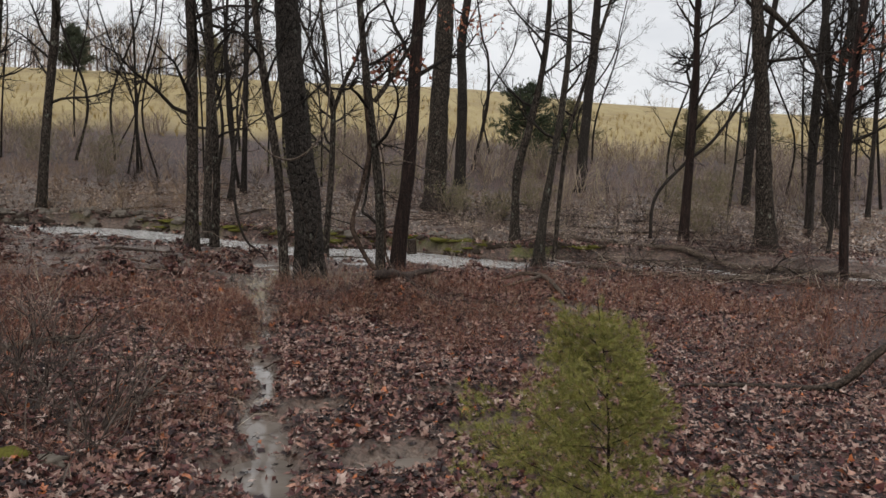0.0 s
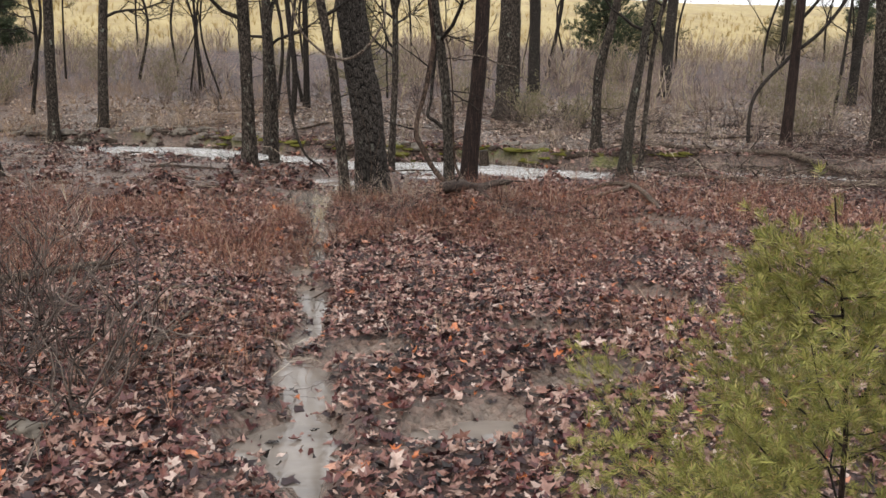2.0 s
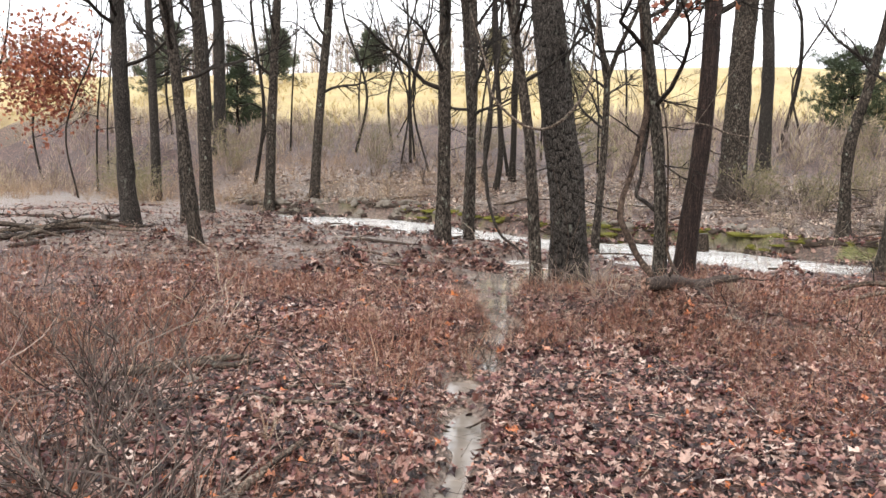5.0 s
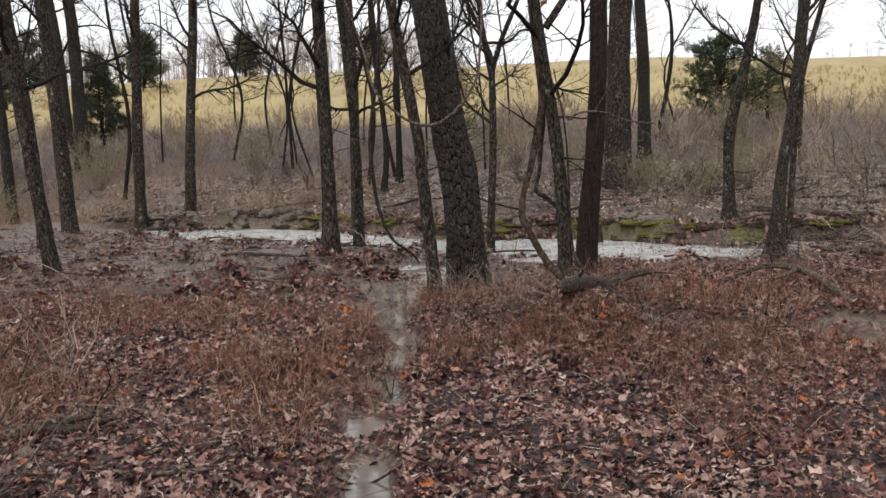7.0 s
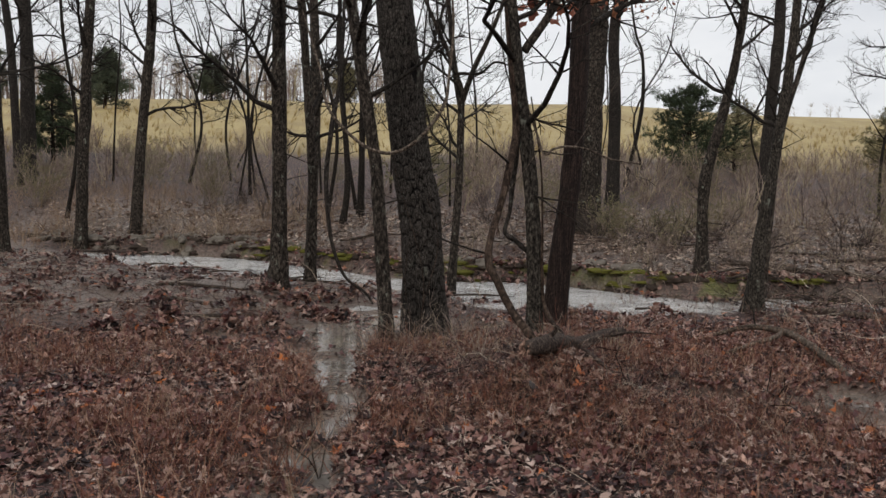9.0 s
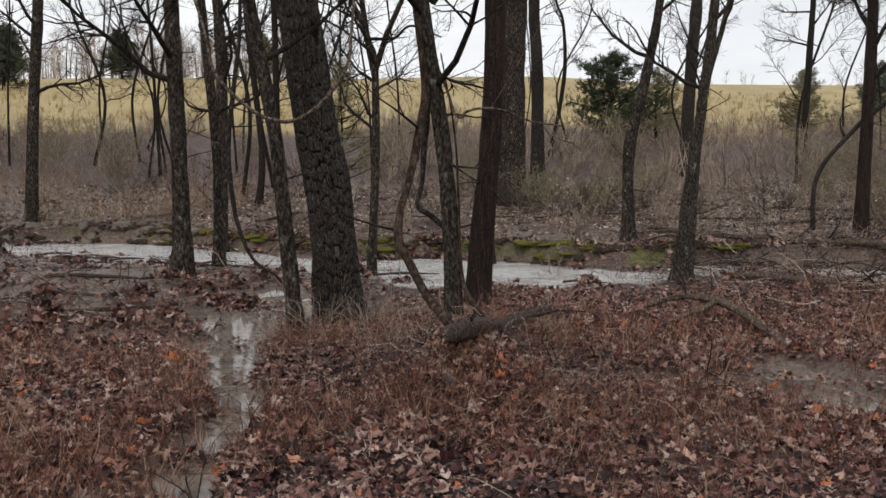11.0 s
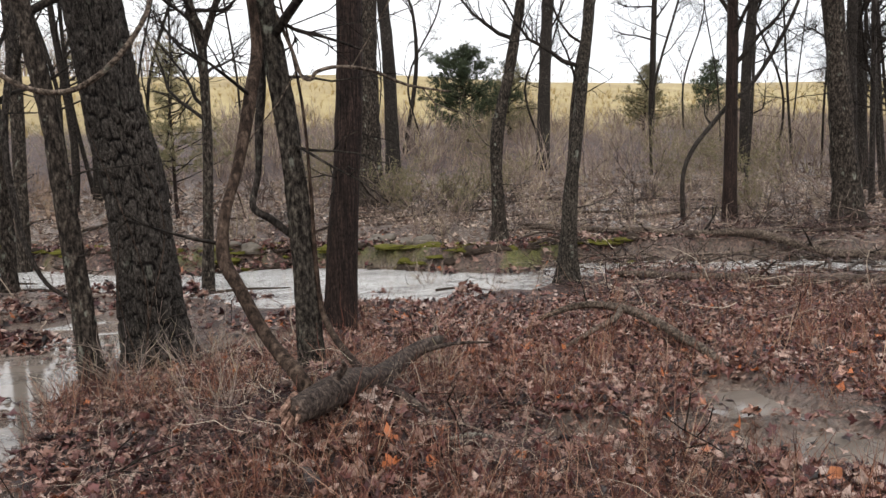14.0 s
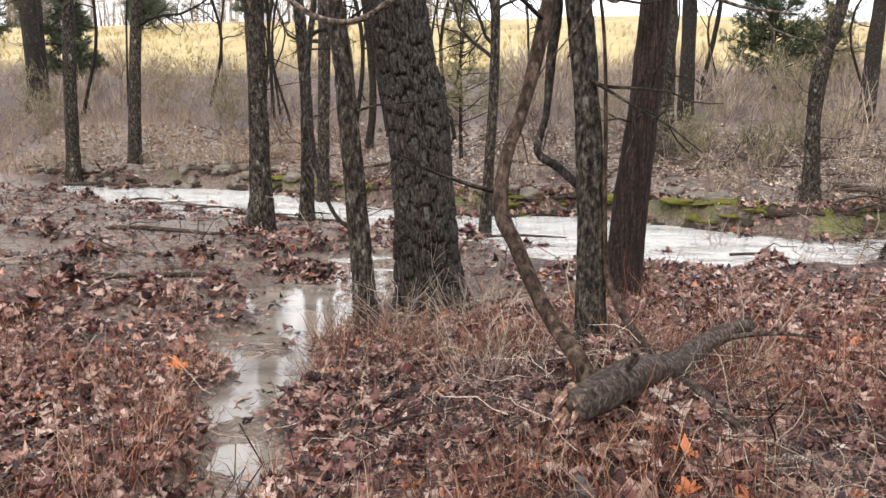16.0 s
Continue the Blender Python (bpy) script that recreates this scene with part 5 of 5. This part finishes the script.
x, y = scatter(3400, -55, 70, 44, 75, lambda x, y: (y + 7 * (vnoise(x, y, 6, 16) - 0.5) > 45.5) & (gen.random(len(x)) < np.clip(1.3 - (y - 44) / 34, 0.1, 1)))
lay(heap, hay, x, y, gen.uniform(0.35, 0.7, len(x)), 0.2)
tagged(new("field_grass", heap.mesh("field_grass", GRASS_HAY)), "dry golden grass of the hillside field", "grass", kind="stuff")

# ---- cedars ----
def spray(seed, fronds=12, size=1.0, blade=0.03):
    """A feathery shoot of scale needles along +z."""
    g = np.random.default_rng(seed)
    v, f = [], []
    for k in range(fronds):
        h = 0.15 + 0.85 * k / fronds
        a = k * 2.4 + g.uniform(-0.4, 0.4)
        base = np.array((0, 0, h * 0.6))
        d = np.array((math.cos(a) * 0.42, math.sin(a) * 0.42, 0.55)) * (1.05 - 0.55 * h) * g.uniform(0.7, 1.2)
        side = np.cross(d, (0, 0, 1.0)) + np.array((0, 0, 0.02))
        side = side / np.linalg.norm(side) * blade
        q = np.array([base, base + d * 0.5 + side, base + d, base + d * 0.5 - side])
        f.append(np.array((0, 1, 2, 3)) + len(v) * 4)
        v.append(q * size)
    return np.vstack(v), np.array(f)


def aim(ways, size, gen):
    """3x3 arrays that turn +z along each of ways."""
    w = ways / (np.linalg.norm(ways, axis=1)[:, None] + 1e-9)
    a = np.cross(w, gen.normal(0, 1, w.shape))
    a /= np.linalg.norm(a, axis=1)[:, None] + 1e-9
    b = np.cross(w, a)
    return np.stack([a, b, w], -1) * size[:, None, None]


SPRAYS = [spray(k) for k in range(4)]
LIGHT_SPRAYS = [spray(30 + k, 5, 1.1, 0.05) for k in range(4)]
FINE_SPRAYS = [spray(10 + k, 20, 1.0, 0.02) for k in range(4)]


def cedar(x, y, height, width, mat, label, seed, count=900, size=0.16, low=0.08, trunk=0.03, lean=0.0, shape=1.0, boughs=60, crown=1.0):
    g = np.random.default_rng(seed)
    base = on(x, y, -0.03)
    ob = thing("cedar", *base, label, "tree")
    line = branch_line((0, 0, 0), (lean, 0, 1), height, 8, 0.04, 0.06, g)
    v, f = tube(line, np.linspace(trunk, trunk * 0.15, 8), 8, 0.1)
    part("trunk", mesh_from("trunk", v, f, BARK_RED), ob)
    green = Heap()
    per = max(count // boughs, 4)
    for k in range(boughs):
        h = (low + (0.97 - low) * (k + g.uniform(0, 1)) / boughs) * crown
        i = int(h * 6.99)
        at = line[i] + (line[i + 1] - line[i]) * (h * 6.99 - i)
        a = k * 2.4 + g.uniform(-0.5, 0.5)
        reach = width * 0.5 * (min(1.0, 0.8 + h * 1.2) * (1.03 - h / crown) ** shape) * g.uniform(0.4, 1.5) + 0.04 * height * 0.3
        q = branch_line(at, (math.cos(a), math.sin(a), g.uniform(-0.05, 0.45)), reach, 5, 0.14, 0.05, g)
        part("bough", mesh_from("bough", *tube(q, np.linspace(trunk * 0.3, trunk * 0.06, 5), 4), BARK_TWIG), ob)
        n = max(int(per * (0.45 + reach / (width * 0.5) * 0.8)), 3)
        t = g.uniform(0.12, 1.0, n) ** 0.7 * 3.999
        j = t.astype(int)
        p = q[j] + (q[j + 1] - q[j]) * (t - j)[:, None] + g.normal(0, 0.035 * width * 0.5 + 0.012, (n, 3))
        w = (q[4] - q[0])[None] / reach * 0.6 + g.normal(0, 0.5, (n, 3)) + (0, 0, 0.35)
        pick = g.integers(0, 4, n)
        s = size * g.uniform(0.55, 1.2, n)
        for c in range(4):
            m = pick == c
            if m.any():
                green.spread(*(FINE_SPRAYS if mat == CEDAR_NEAR else SPRAYS)[c], aim(w[m], s[m], g), p[m])
    part("foliage", green.mesh("foliage", mat, False), ob)
    return ob


def olive_bush(x, y, height, width, label, seed):
    """A many-stemmed bush, loosely leaved in dull green."""
    g = np.random.default_rng(2000 + seed)
    ob = thing("bush", *on(x, y, -0.03), label, "bush")
    green = Heap()
    for k in range(16):
        a, out = g.uniform(0, 6.283), g.uniform(0.1, 0.75) * width / height
        line = branch_line((0.06 * math.cos(a), 0.06 * math.sin(a), 0), (math.cos(a) * out, math.sin(a) * out, 1.0), height * g.uniform(0.6, 1.05), 7, 0.15, -0.01, g)
        stem = part("stem", mesh_from("stem", *tube(line, np.linspace(0.011, 0.003, 7), 4), BRUSH), ob)
        fine = Heap()
        for _ in range(9):
            i = g.integers(1, 6)
            q = branch_line(line[i], g.normal(0, 0.6, 3) + (0, 0, 0.5), height * g.uniform(0.12, 0.32), 4, 0.2, 0.02, g)
            fine.add(*ribbon(q, np.linspace(0.006, 0.002, 4)))
            n = 9
            at = q[g.integers(1, 4, n)] + g.normal(0, 0.09, (n, 3))
            green.spread(*LIGHT_SPRAYS[k % 4], aim(g.normal(0, 0.6, (n, 3)) + (0, 0, 0.5), 0.105 * g.uniform(0.6, 1.3, n), g), at)
        tagged(part("twig_spray", fine.mesh("twig_spray", BRUSH), stem), kind="stuff")
    part("foliage", green.mesh("foliage", CEDAR_DULL, False), ob)


cedar(1.33, 3.05, 1.30, 1.55, CEDAR_NEAR, "young yellow-green cedar standing in the leaves", 5, 6000, 0.055, 0.08, 0.011, -0.10, 0.9, 38, 0.93)
cedar(11.3, 40.3, 4.0, 4.4, CEDAR_FAR, "dark green cedar at the foot of the field", 2, 2800, 0.38, 0.1, 0.1, 0.0, 0.5)
cedar(21.5, 43, 3.4, 3.2, CEDAR_DULL, "dull olive cedar at the field's edge", 3, 1404, 0.34, 0.08, 0.09)
cedar(14.6, 44, 3.2, 4.6, CEDAR_DULL, "low dull cedar at the field's edge", 4, 1600, 0.34, 0.08, 0.09, 0.0, 0.6)
cedar(-17.4, 40, 4.2, 3.0, CEDAR_FAR, "dark green cedar at the field's edge", 5, 2652, 0.38, 0.05, 0.1)
cedar(-28.2, 70, 4.8, 3.8, CEDAR_HAZED, "tall dark cedar in the field", 6, 2028, 0.60, 0.08, 0.14)
cedar(-24.1, 86, 4.6, 4.0, CEDAR_HAZED, "tall dark cedar near the ridge", 7, 2028, 0.68, 0.08, 0.14)
olive_bush(-7.4, 30.5, 2.55, 2.86, "dull olive evergreen bush among brush beyond the creek", 8)
cedar(-0.3, 25.5, 3.9, 2.6, CEDAR_DULL, "thin dull cedar behind the oak", 9, 1092, 0.22, 0.2, 0.05)
olive_bush(11.4, 21.5, 1.955, 1.98, "dull olive evergreen bush beside a stout tree", 10)
olive_bush(-13.5, 31, 2.38, 3.3, "dull olive evergreen bush in the brush", 11)
olive_bush(-19.5, 33, 2.89, 4.4, "dull olive evergreen bush in the brush", 12)
cedar(30, 50, 3.6, 3.4, CEDAR_FAR, "dark green cedar at the field's edge", 13, 1404, 0.38, 0.08, 0.1)
olive_bush(26, 45, 2.38, 3.96, "dull evergreen bush at the field's edge", 14)
cedar(-40, 98, 6.0, 5.5, CEDAR_HAZED, "distant dark evergreen on the ridge", 15, 1404, 0.83, 0.08, 0.16)
cedar(-55, 99, 7.0, 6.5, CEDAR_HAZED, "distant dark evergreen on the ridge", 16, 1404, 0.90, 0.08, 0.16)
cedar(-12, 99, 5.0, 6.0, CEDAR_DULL, "distant dull evergreen on the ridge", 17, 1248, 0.83, 0.08, 0.16)
cedar(-33, 58, 3.6, 3.4, CEDAR_HAZED, "dark green cedar in the field", 18, 1404, 0.45, 0.08, 0.1)
olive_bush(4.6, 24.8, 1.53, 2.42, "low dull evergreen bush among brush beside a thick tree", 19)

for k, (x, y, h, w) in enumerate([(3.2, 29.5, 2.0, 3.0), (7.9, 27.2, 1.7, 2.4), (13.2, 27.0, 2.2, 2.8), (10.6, 36.5, 2.4, 4.0), (-11.0, 34.5, 2.4, 3.4), (0.6, 33.5, 2.2, 3.2), (17.0, 31.0, 2.2, 3.4), (-15.8, 28.5, 2.0, 2.8), (5.8, 24.2, 1.1, 1.5), (-4.2, 36.0, 2.4, 3.4), (-17.6, 30.5, 2.2, 4.0), (-14.6, 27.0, 1.6, 2.6)]):
    olive_bush(x, y, h, w, "loose yellow-green bush in the grey brush", 30 + k)

# ---- fallen leaves ----
def leaf_piece(seed, n=9):
    """A lobed oak leaf, curled, about one unit long."""
    g = np.random.default_rng(seed)
    a = np.linspace(0, 2 * math.pi, n, endpoint=False) + g.normal(0, 0.10, n)
    r = 0.5 * (0.74 + 0.26 * np.cos(a * (4 if n < 12 else 6) + g.uniform(-0.8, 0.8))) * (1 + 0.20 * g.normal(0, 1, n)).clip(0.55, 1.4)
    x, y = r * np.cos(a), r * np.sin(a) * g.uniform(0.5, 0.8)
    bend, fold = g.uniform(-1.1, 1.3), g.uniform(-0.2, 1.5)
    z = bend * x * x + fold * np.abs(y) * 0.6 + g.uniform(-0.5, 0.5) * x * y * 2 + g.normal(0, 0.055, n)
    v = np.vstack([np.stack([x, y, z], -1), [[0, 0, 0]], [[-0.25, 0, bend * 0.06]], [[0.25, 0, bend * 0.06]]])
    c = np.where(np.cos(a + math.pi / n) > 0.35, n + 2, np.where(np.cos(a + math.pi / n) < -0.35, n + 1, n))
    f = [(int(c[k]), k, (k + 1) % n) for k in range(n)]
    f += [(int(c[(k + 1) % n]), int(c[k]), (k + 1) % n) for k in range(n) if c[k] != c[(k + 1) % n]]
    return v, np.array(f)


leaf_pieces = [leaf_piece(500 + k) for k in range(10)]
small_pieces = [leaf_piece(560 + k, 6) for k in range(10)]
lobed_pieces = [leaf_piece(540 + k, 17) for k in range(10)]
heap = Heap()


def litter(n, box, lo, hi, keep, tilt=0.35, lift=0.012, pieces=leaf_pieces):
    x, y = scatter(n, *box, keep)
    x, y = x + gen.normal(0, 0.5, len(x)), y + gen.normal(0, 0.3, len(x))
    ok = keep(x, y)
    x, y = x[ok], y[ok]
    lay(heap, pieces, x, y, gen.uniform(lo, hi, len(x)) * gen.choice([0.55, 0.8, 0.95, 1.2], len(x)), tilt, lift)


litter(36000, (-5.0, 6.0, 3.4, 10.0), 0.045, 0.095, lambda x, y: dry(x, y), 0.65, 0.018)
litter(6500, (-1.3, 0.7, 3.4, 9.4), 0.04, 0.09, lambda x, y: ~dry(x, y) & (vnoise(x, y, 0.3, 53) > 0.36), 0.4, 0.03)
litter(36000, (-5.5, 7.5, 10.0, 15.5), 0.055, 0.115, lambda x, y: dry(x, y) & ((y < 13.8) | (x > 0.6)) & ((np.hypot(x - 3.6, y - 10.9) > 0.8) | (vnoise(x, y, 0.3, 55) > 0.62)), 0.6, 0.02)
litter(9000, (-2.8, 4.2, 9.2, 12.8), 0.05, 0.12, dry, 0.7, 0.035, lobed_pieces)
litter(5000, (-2.0, 2.6, 4.2, 8.0), 0.05, 0.10, dry, 0.6, 0.03, lobed_pieces)
litter(800, (2.4, 4.6, 9.6, 12.2), 0.05, 0.10, lambda x, y: ~dry(x, y), 0.3, 0.05)
litter(3600, (5.2, 14.0, 13.5, 20.5), 0.08, 0.15, lambda x, y: (vnoise(x, y, 0.7, 52) > 0.40) & (dry(x, y) | (vnoise(x, y, 0.4, 56) > 0.66)), 0.6, 0.05)
litter(8500, (-9.0, 0.5, 13.2, 22.5), 0.06, 0.14, lambda x, y: (H(x, y) > water_z(x, y) + 0.005) & (vnoise(x, y, 0.8, 51) + 0.4 * (vnoise(x, y, 0.25, 54) - 0.5) > 0.45), 0.6, 0.02)
litter(5000, (5, 16, 10, 20), 0.08, 0.14, dry, 0.35, 0.012, small_pieces)
litter(16000, (-4.0, 5.0, 4.0, 9.5), 0.03, 0.07, dry, 0.5, 0.015, small_pieces)
litter(16000, (-4.5, 5.5, 4.0, 14.5), 0.025, 0.06, dry, 0.8, 0.03, small_pieces)
litter(8600, (-16, -5.0, 5, 25), 0.09, 0.15, dry, 0.6, 0.02, small_pieces)
litter(3000, (-7, 8, -4, 4.2), 0.07, 0.13, dry, 0.35, 0.012, small_pieces)
litter(2600, (-1.6, 1.0, 4, 16), 0.06, 0.11, lambda x, y: (H(x, y) < WATER_LEVEL + 0.035) & (H(x, y) > WATER_LEVEL - 0.06), 0.1, 0.03)
# clumps of drowned leaves standing out of the mud flat
for k, (cx, cy) in enumerate([(-2.55, 17.15), (-2.6, 15.8), (-3.7, 15.5), (-1.9, 14.6), (-4.9, 16.9), (-1.55, 15.6), (-3.1, 14.3), (-2.2, 13.9), (-5.6, 15.6), (-6.6, 18.2), (-4.3, 18.6), (-1.2, 17.6), (0.22, 17.6), (1.2, 18.0), (-3.6, 20.2), (-5.4, 20.6), (-0.2, 16.9), (3.4, 16.2), (-1.6, 16.9), (-7.6, 16.4), (-7.0, 21.7), (-6.1, 21.3), (-5.3, 20.7), (-4.6, 20.6), (-4.0, 20.7), (-3.4, 20.5), (-2.9, 20.2), (-2.3, 19.9), (-1.7, 19.7), (-3.0, 19.3), (-8.2, 22.6), (-5.7, 22.6), (-4.7, 21.9), (-2.8, 18.9), (-1.2, 15.4), (-2.9, 13.2), (-3.6, 13.7), (-1.9, 16.2), (-0.9, 18.6), (0.9, 17.9), (3.9, 17.3), (2.7, 17.7)]):
    g = np.random.default_rng(800 + k)
    n = 110
    a, d = g.uniform(0, 6.283, n), np.abs(g.normal(0, 0.17, n))
    px, py = np.cos(a) * d * 1.5, np.sin(a) * d
    pz = np.clip(0.20 * np.exp(-(d / 0.17) ** 2), 0, 1) * g.uniform(0.2, 1, n) + 0.015
    for c in range(10):
        s = np.arange(n) % 10 == c
        heap.spread(*leaf_pieces[c], turns(g.uniform(0, 6.283, s.sum()), np.abs(g.normal(0, 0.8, s.sum())), g.uniform(0, 6.283, s.sum()), g.uniform(0.09, 0.15, s.sum())), np.stack([cx + px[s], cy + py[s], H(cx + px[s], cy + py[s]) + pz[s]], -1))
g = np.random.default_rng(444)
for k in range(75):
    cx = g.uniform(-11.5, 7.5)
    cy = float(np.interp(cx, *FAR_BANK)) + g.normal(0.25, 0.3)
    n = 34
    px, py = g.normal(0, 0.26, n), g.normal(0, 0.13, n)
    s = g.integers(0, 10, n)
    for c in range(10):
        m = s == c
        if m.any():
            heap.spread(*leaf_pieces[c], turns(g.uniform(0, 6.283, m.sum()), np.abs(g.normal(0, 0.8, m.sum())), g.uniform(0, 6.283, m.sum()), g.uniform(0.09, 0.17, m.sum())), np.stack([cx + px[m], cy + py[m], np.maximum(H(cx + px[m], cy + py[m]), water_z(cx + px[m], cy + py[m])) + g.uniform(0.0, 0.10, m.sum())], -1))
tagged(new("leaf_litter", heap.mesh("leaf_litter", LEAVES, False)), "wet fallen oak leaves in brown, maroon and tan", "leaves", kind="stuff")
heap = Heap()
litter(40000, (-20, 26, 18, 31), 0.10, 0.19, lambda x, y: (H(x, y) > water_z(x, y) + 0.06) & (y > np.interp(x, *FAR_BANK) + 0.1), 0.45, 0.012, small_pieces)
tagged(new("leaf_litter", heap.mesh("leaf_litter", FAR_LEAVES, False)), "tan and brown fallen leaves on the flat beyond the creek", "leaves", kind="stuff")


def leaf_spray(x, y, z, spread, n, seed, host, big=1.0):
    g = np.random.default_rng(seed)
    h = Heap()
    at = g.normal(0, 1, (n, 3)) * np.array(spread)
    for c in range(10):
        s = np.arange(n) % 10 == c
        h.spread(*leaf_pieces[c], turns(g.uniform(0, 6.283, s.sum()), g.uniform(0.6, 1.6, s.sum()), g.uniform(0, 6.283, s.sum()), g.uniform(0.10, 0.17, s.sum()) * big), at[s])
    ob = thing("oak_spray", x, y, z, "spray of russet leaves still hanging on bare twigs", "branch")
    part("leaves", h.mesh("leaves", RED_LEAVES, False), ob)
    for k in range(10):
        d = at[g.integers(0, n)]
        part("twig", mesh_from("twig", *tube(branch_line((0, 0, 0), d + 1e-3, np.linalg.norm(d) * 1.1, 4, 0.1, 0.0, g), [0.008, 0.006, 0.004, 0.002], 3), BARK_TWIG), ob)
    if host is not None:
        d = np.array(host) - (x, y, z)
        part("branch", mesh_from("branch", *tube(spline([d, d * 0.5 + (0, 0, 0.08), (0, 0, 0)], 8), np.linspace(0.018, 0.008, 8), 5), BARK_TWIG), ob)


leaf_spray(1.22, 12.2, 3.35, (0.22, 0.2, 0.14), 70, 1, (0.80, 11.79, 3.15))
leaf_spray(4.75, 24.5, 6.6, (0.45, 0.4, 0.22), 80, 2, (4.33, 26.6, 6.2))
leaf_spray(-21.0, 31, 5.2, (0.85, 0.8, 1.0), 1300, 3, (-20.5, 33, 4.0), 1.7)
leaf_spray(-22.2, 31.6, 4.4, (0.8, 0.8, 0.9), 900, 5, (-22.0, 36, 4.0), 1.7)
leaf_spray(10.95, 14.4, 4.5, (0.25, 0.3, 0.3), 60, 4, (11.2, 15.07, 4.3))

# ---- mossy clods and stones along the far bank ----
def clod(name, x, y, sx, sy, sz, mat, label, category, seed, group=""):
    g = np.random.default_rng(seed)
    bm = bmesh.new()
    bmesh.ops.create_icosphere(bm, subdivisions=3, radius=1.0)
    off = Vector(g.uniform(-50, 50, 3))
    for q in bm.verts:
        q.co *= 1 + 0.55 * noise.noise(q.co * 1.3 + off) + 0.35 * noise.noise(q.co * 3.5 + off)
        q.co = Vector((q.co.x * sx, q.co.y * sy, max(q.co.z, -0.5) * sz))
    me = bpy.data.meshes.new(name)
    bm.to_mesh(me)
    bm.free()
    for poly in me.polygons:
        poly.use_smooth = True
    me.materials.append(mat)
    ob = new(name, me)
    ob.location = on(x, y, sz * 0.12)
    return tagged(ob, label, category, group)


g = np.random.default_rng(77)
for k in range(110):
    x = g.uniform(-5.0, 7.5)
    y = float(np.interp(x, *FAR_BANK)) + g.uniform(-0.02, 0.75)
    w = g.uniform(0.05, 0.30)
    clod("moss_cushion", x, y, w, w * g.uniform(0.4, 0.9), g.uniform(0.025, 0.07), MOSS, "green moss cushion on the creek bank", "moss", 900 + k, "moss along the bank")
for k in range(150):
    x = g.uniform(-12, 10.5)
    y = float(np.interp(x, *FAR_BANK)) + g.uniform(-0.12, 0.25)
    clod("bank_clod", x, y, g.uniform(0.07, 0.20), g.uniform(0.06, 0.14), g.uniform(0.04, 0.10), SOIL, "dark clod of earth fallen from the creek bank", "earth", 1100 + k, "clods along the bank")
for k in range(80):
    x = g.uniform(-11.5, -3.0) if k < 68 else g.uniform(-1.5, 6.0)
    y = float(np.interp(x, *FAR_BANK)) + g.uniform(-0.15, 1.1)
    clod("stone", x, y, g.uniform(0.09, 0.26), g.uniform(0.07, 0.18), g.uniform(0.06, 0.14), STONE, "muddy stone on the creek bank", "stone", 950 + k, "stones along the bank")

# single large leaves lying where the walk ends
def leaf_object_material():
    m, n, l, b = material("single_oak_leaf", 0.5)
    b.inputs["Specular IOR Level"].default_value = 0.35
    o = n.new("ShaderNodeObjectInfo")
    c = ramp_node(n, [(0.0, (0.045, 0.013, 0.013)), (0.30, (0.12, 0.040, 0.034)), (0.60, (0.24, 0.115, 0.080)), (0.82, (0.42, 0.28, 0.22)), (0.92, (0.44, 0.15, 0.05))])
    l.new(o.outputs["Random"], c.inputs[0])
    t = noise_node(n, l, 40, 3)
    v = ramp_node(n, [(0.3, (0.7, 0.67, 0.65)), (0.7, (1.2, 1.17, 1.15))])
    l.new(t.outputs[0], v.inputs[0])
    l.new(mix_node(n, l, 1.0, c.outputs[0], v.outputs[0], "MULTIPLY"), b.inputs["Base Color"])
    return m


clod("stone", -1.41, 4.89, 0.09, 0.06, 0.05, STONE, "pale round stone among the fallen leaves", "stone", 1300)
clod("stone", -2.34, 7.92, 0.07, 0.06, 0.04, STONE, "pale round stone among the fallen leaves", "stone", 1301)
clod("moss_cushion", -1.66, 4.97, 0.10, 0.08, 0.07, MOSS, "green moss clump among the fallen leaves", "moss", 1302)
wood("stick", [on(1.60, 10.64, 0.03), on(1.75, 10.78, 0.05), on(1.89, 10.89, 0.03)], [0.013, 0.014, 0.010], BARK_PALE, "pale stick crusted with grey lichen", "stick", 9, 0.3, 24, 90, shoots=2)
orange = material("orange_leaf", 0.5)[0]
orange.node_tree.nodes["Principled BSDF"].inputs["Base Color"].default_value = (0.50, 0.14, 0.022, 1)
bright = tagged(new("oak_leaf", mesh_from("oak_leaf", *leaf_piece(611, 17), orange, False)), "large bright orange oak leaf lying in the mud", "leaf")
bright.matrix_basis = Matrix.Translation(on(-1.25, 12.16, 0.05)) @ Euler((0.5, 0.2, 0.3)).to_matrix().to_4x4() @ Matrix.Scale(0.17, 4)

single = leaf_object_material()
leaf_meshes = [mesh_from("leaf", *leaf_piece(600 + k, 17), single, False) for k in range(8)]
g = np.random.default_rng(606)
count = 0
while count < 260:
    x, y = g.uniform(-2.6, 4.0), g.uniform(9.6, 13.4)
    z = float(H(x, y))
    if z < WATER_LEVEL + 0.01:
        continue
    ob = new("leaf", leaf_meshes[count % 8])
    ob.parent = ground
    ob.matrix_basis = Matrix.Translation((x, y, z + 0.04)) @ Euler((g.normal(0, 0.5), g.normal(0, 0.5), g.uniform(0, 6.283))).to_matrix().to_4x4() @ Matrix.Scale(g.uniform(0.08, 0.145), 4)
    count += 1
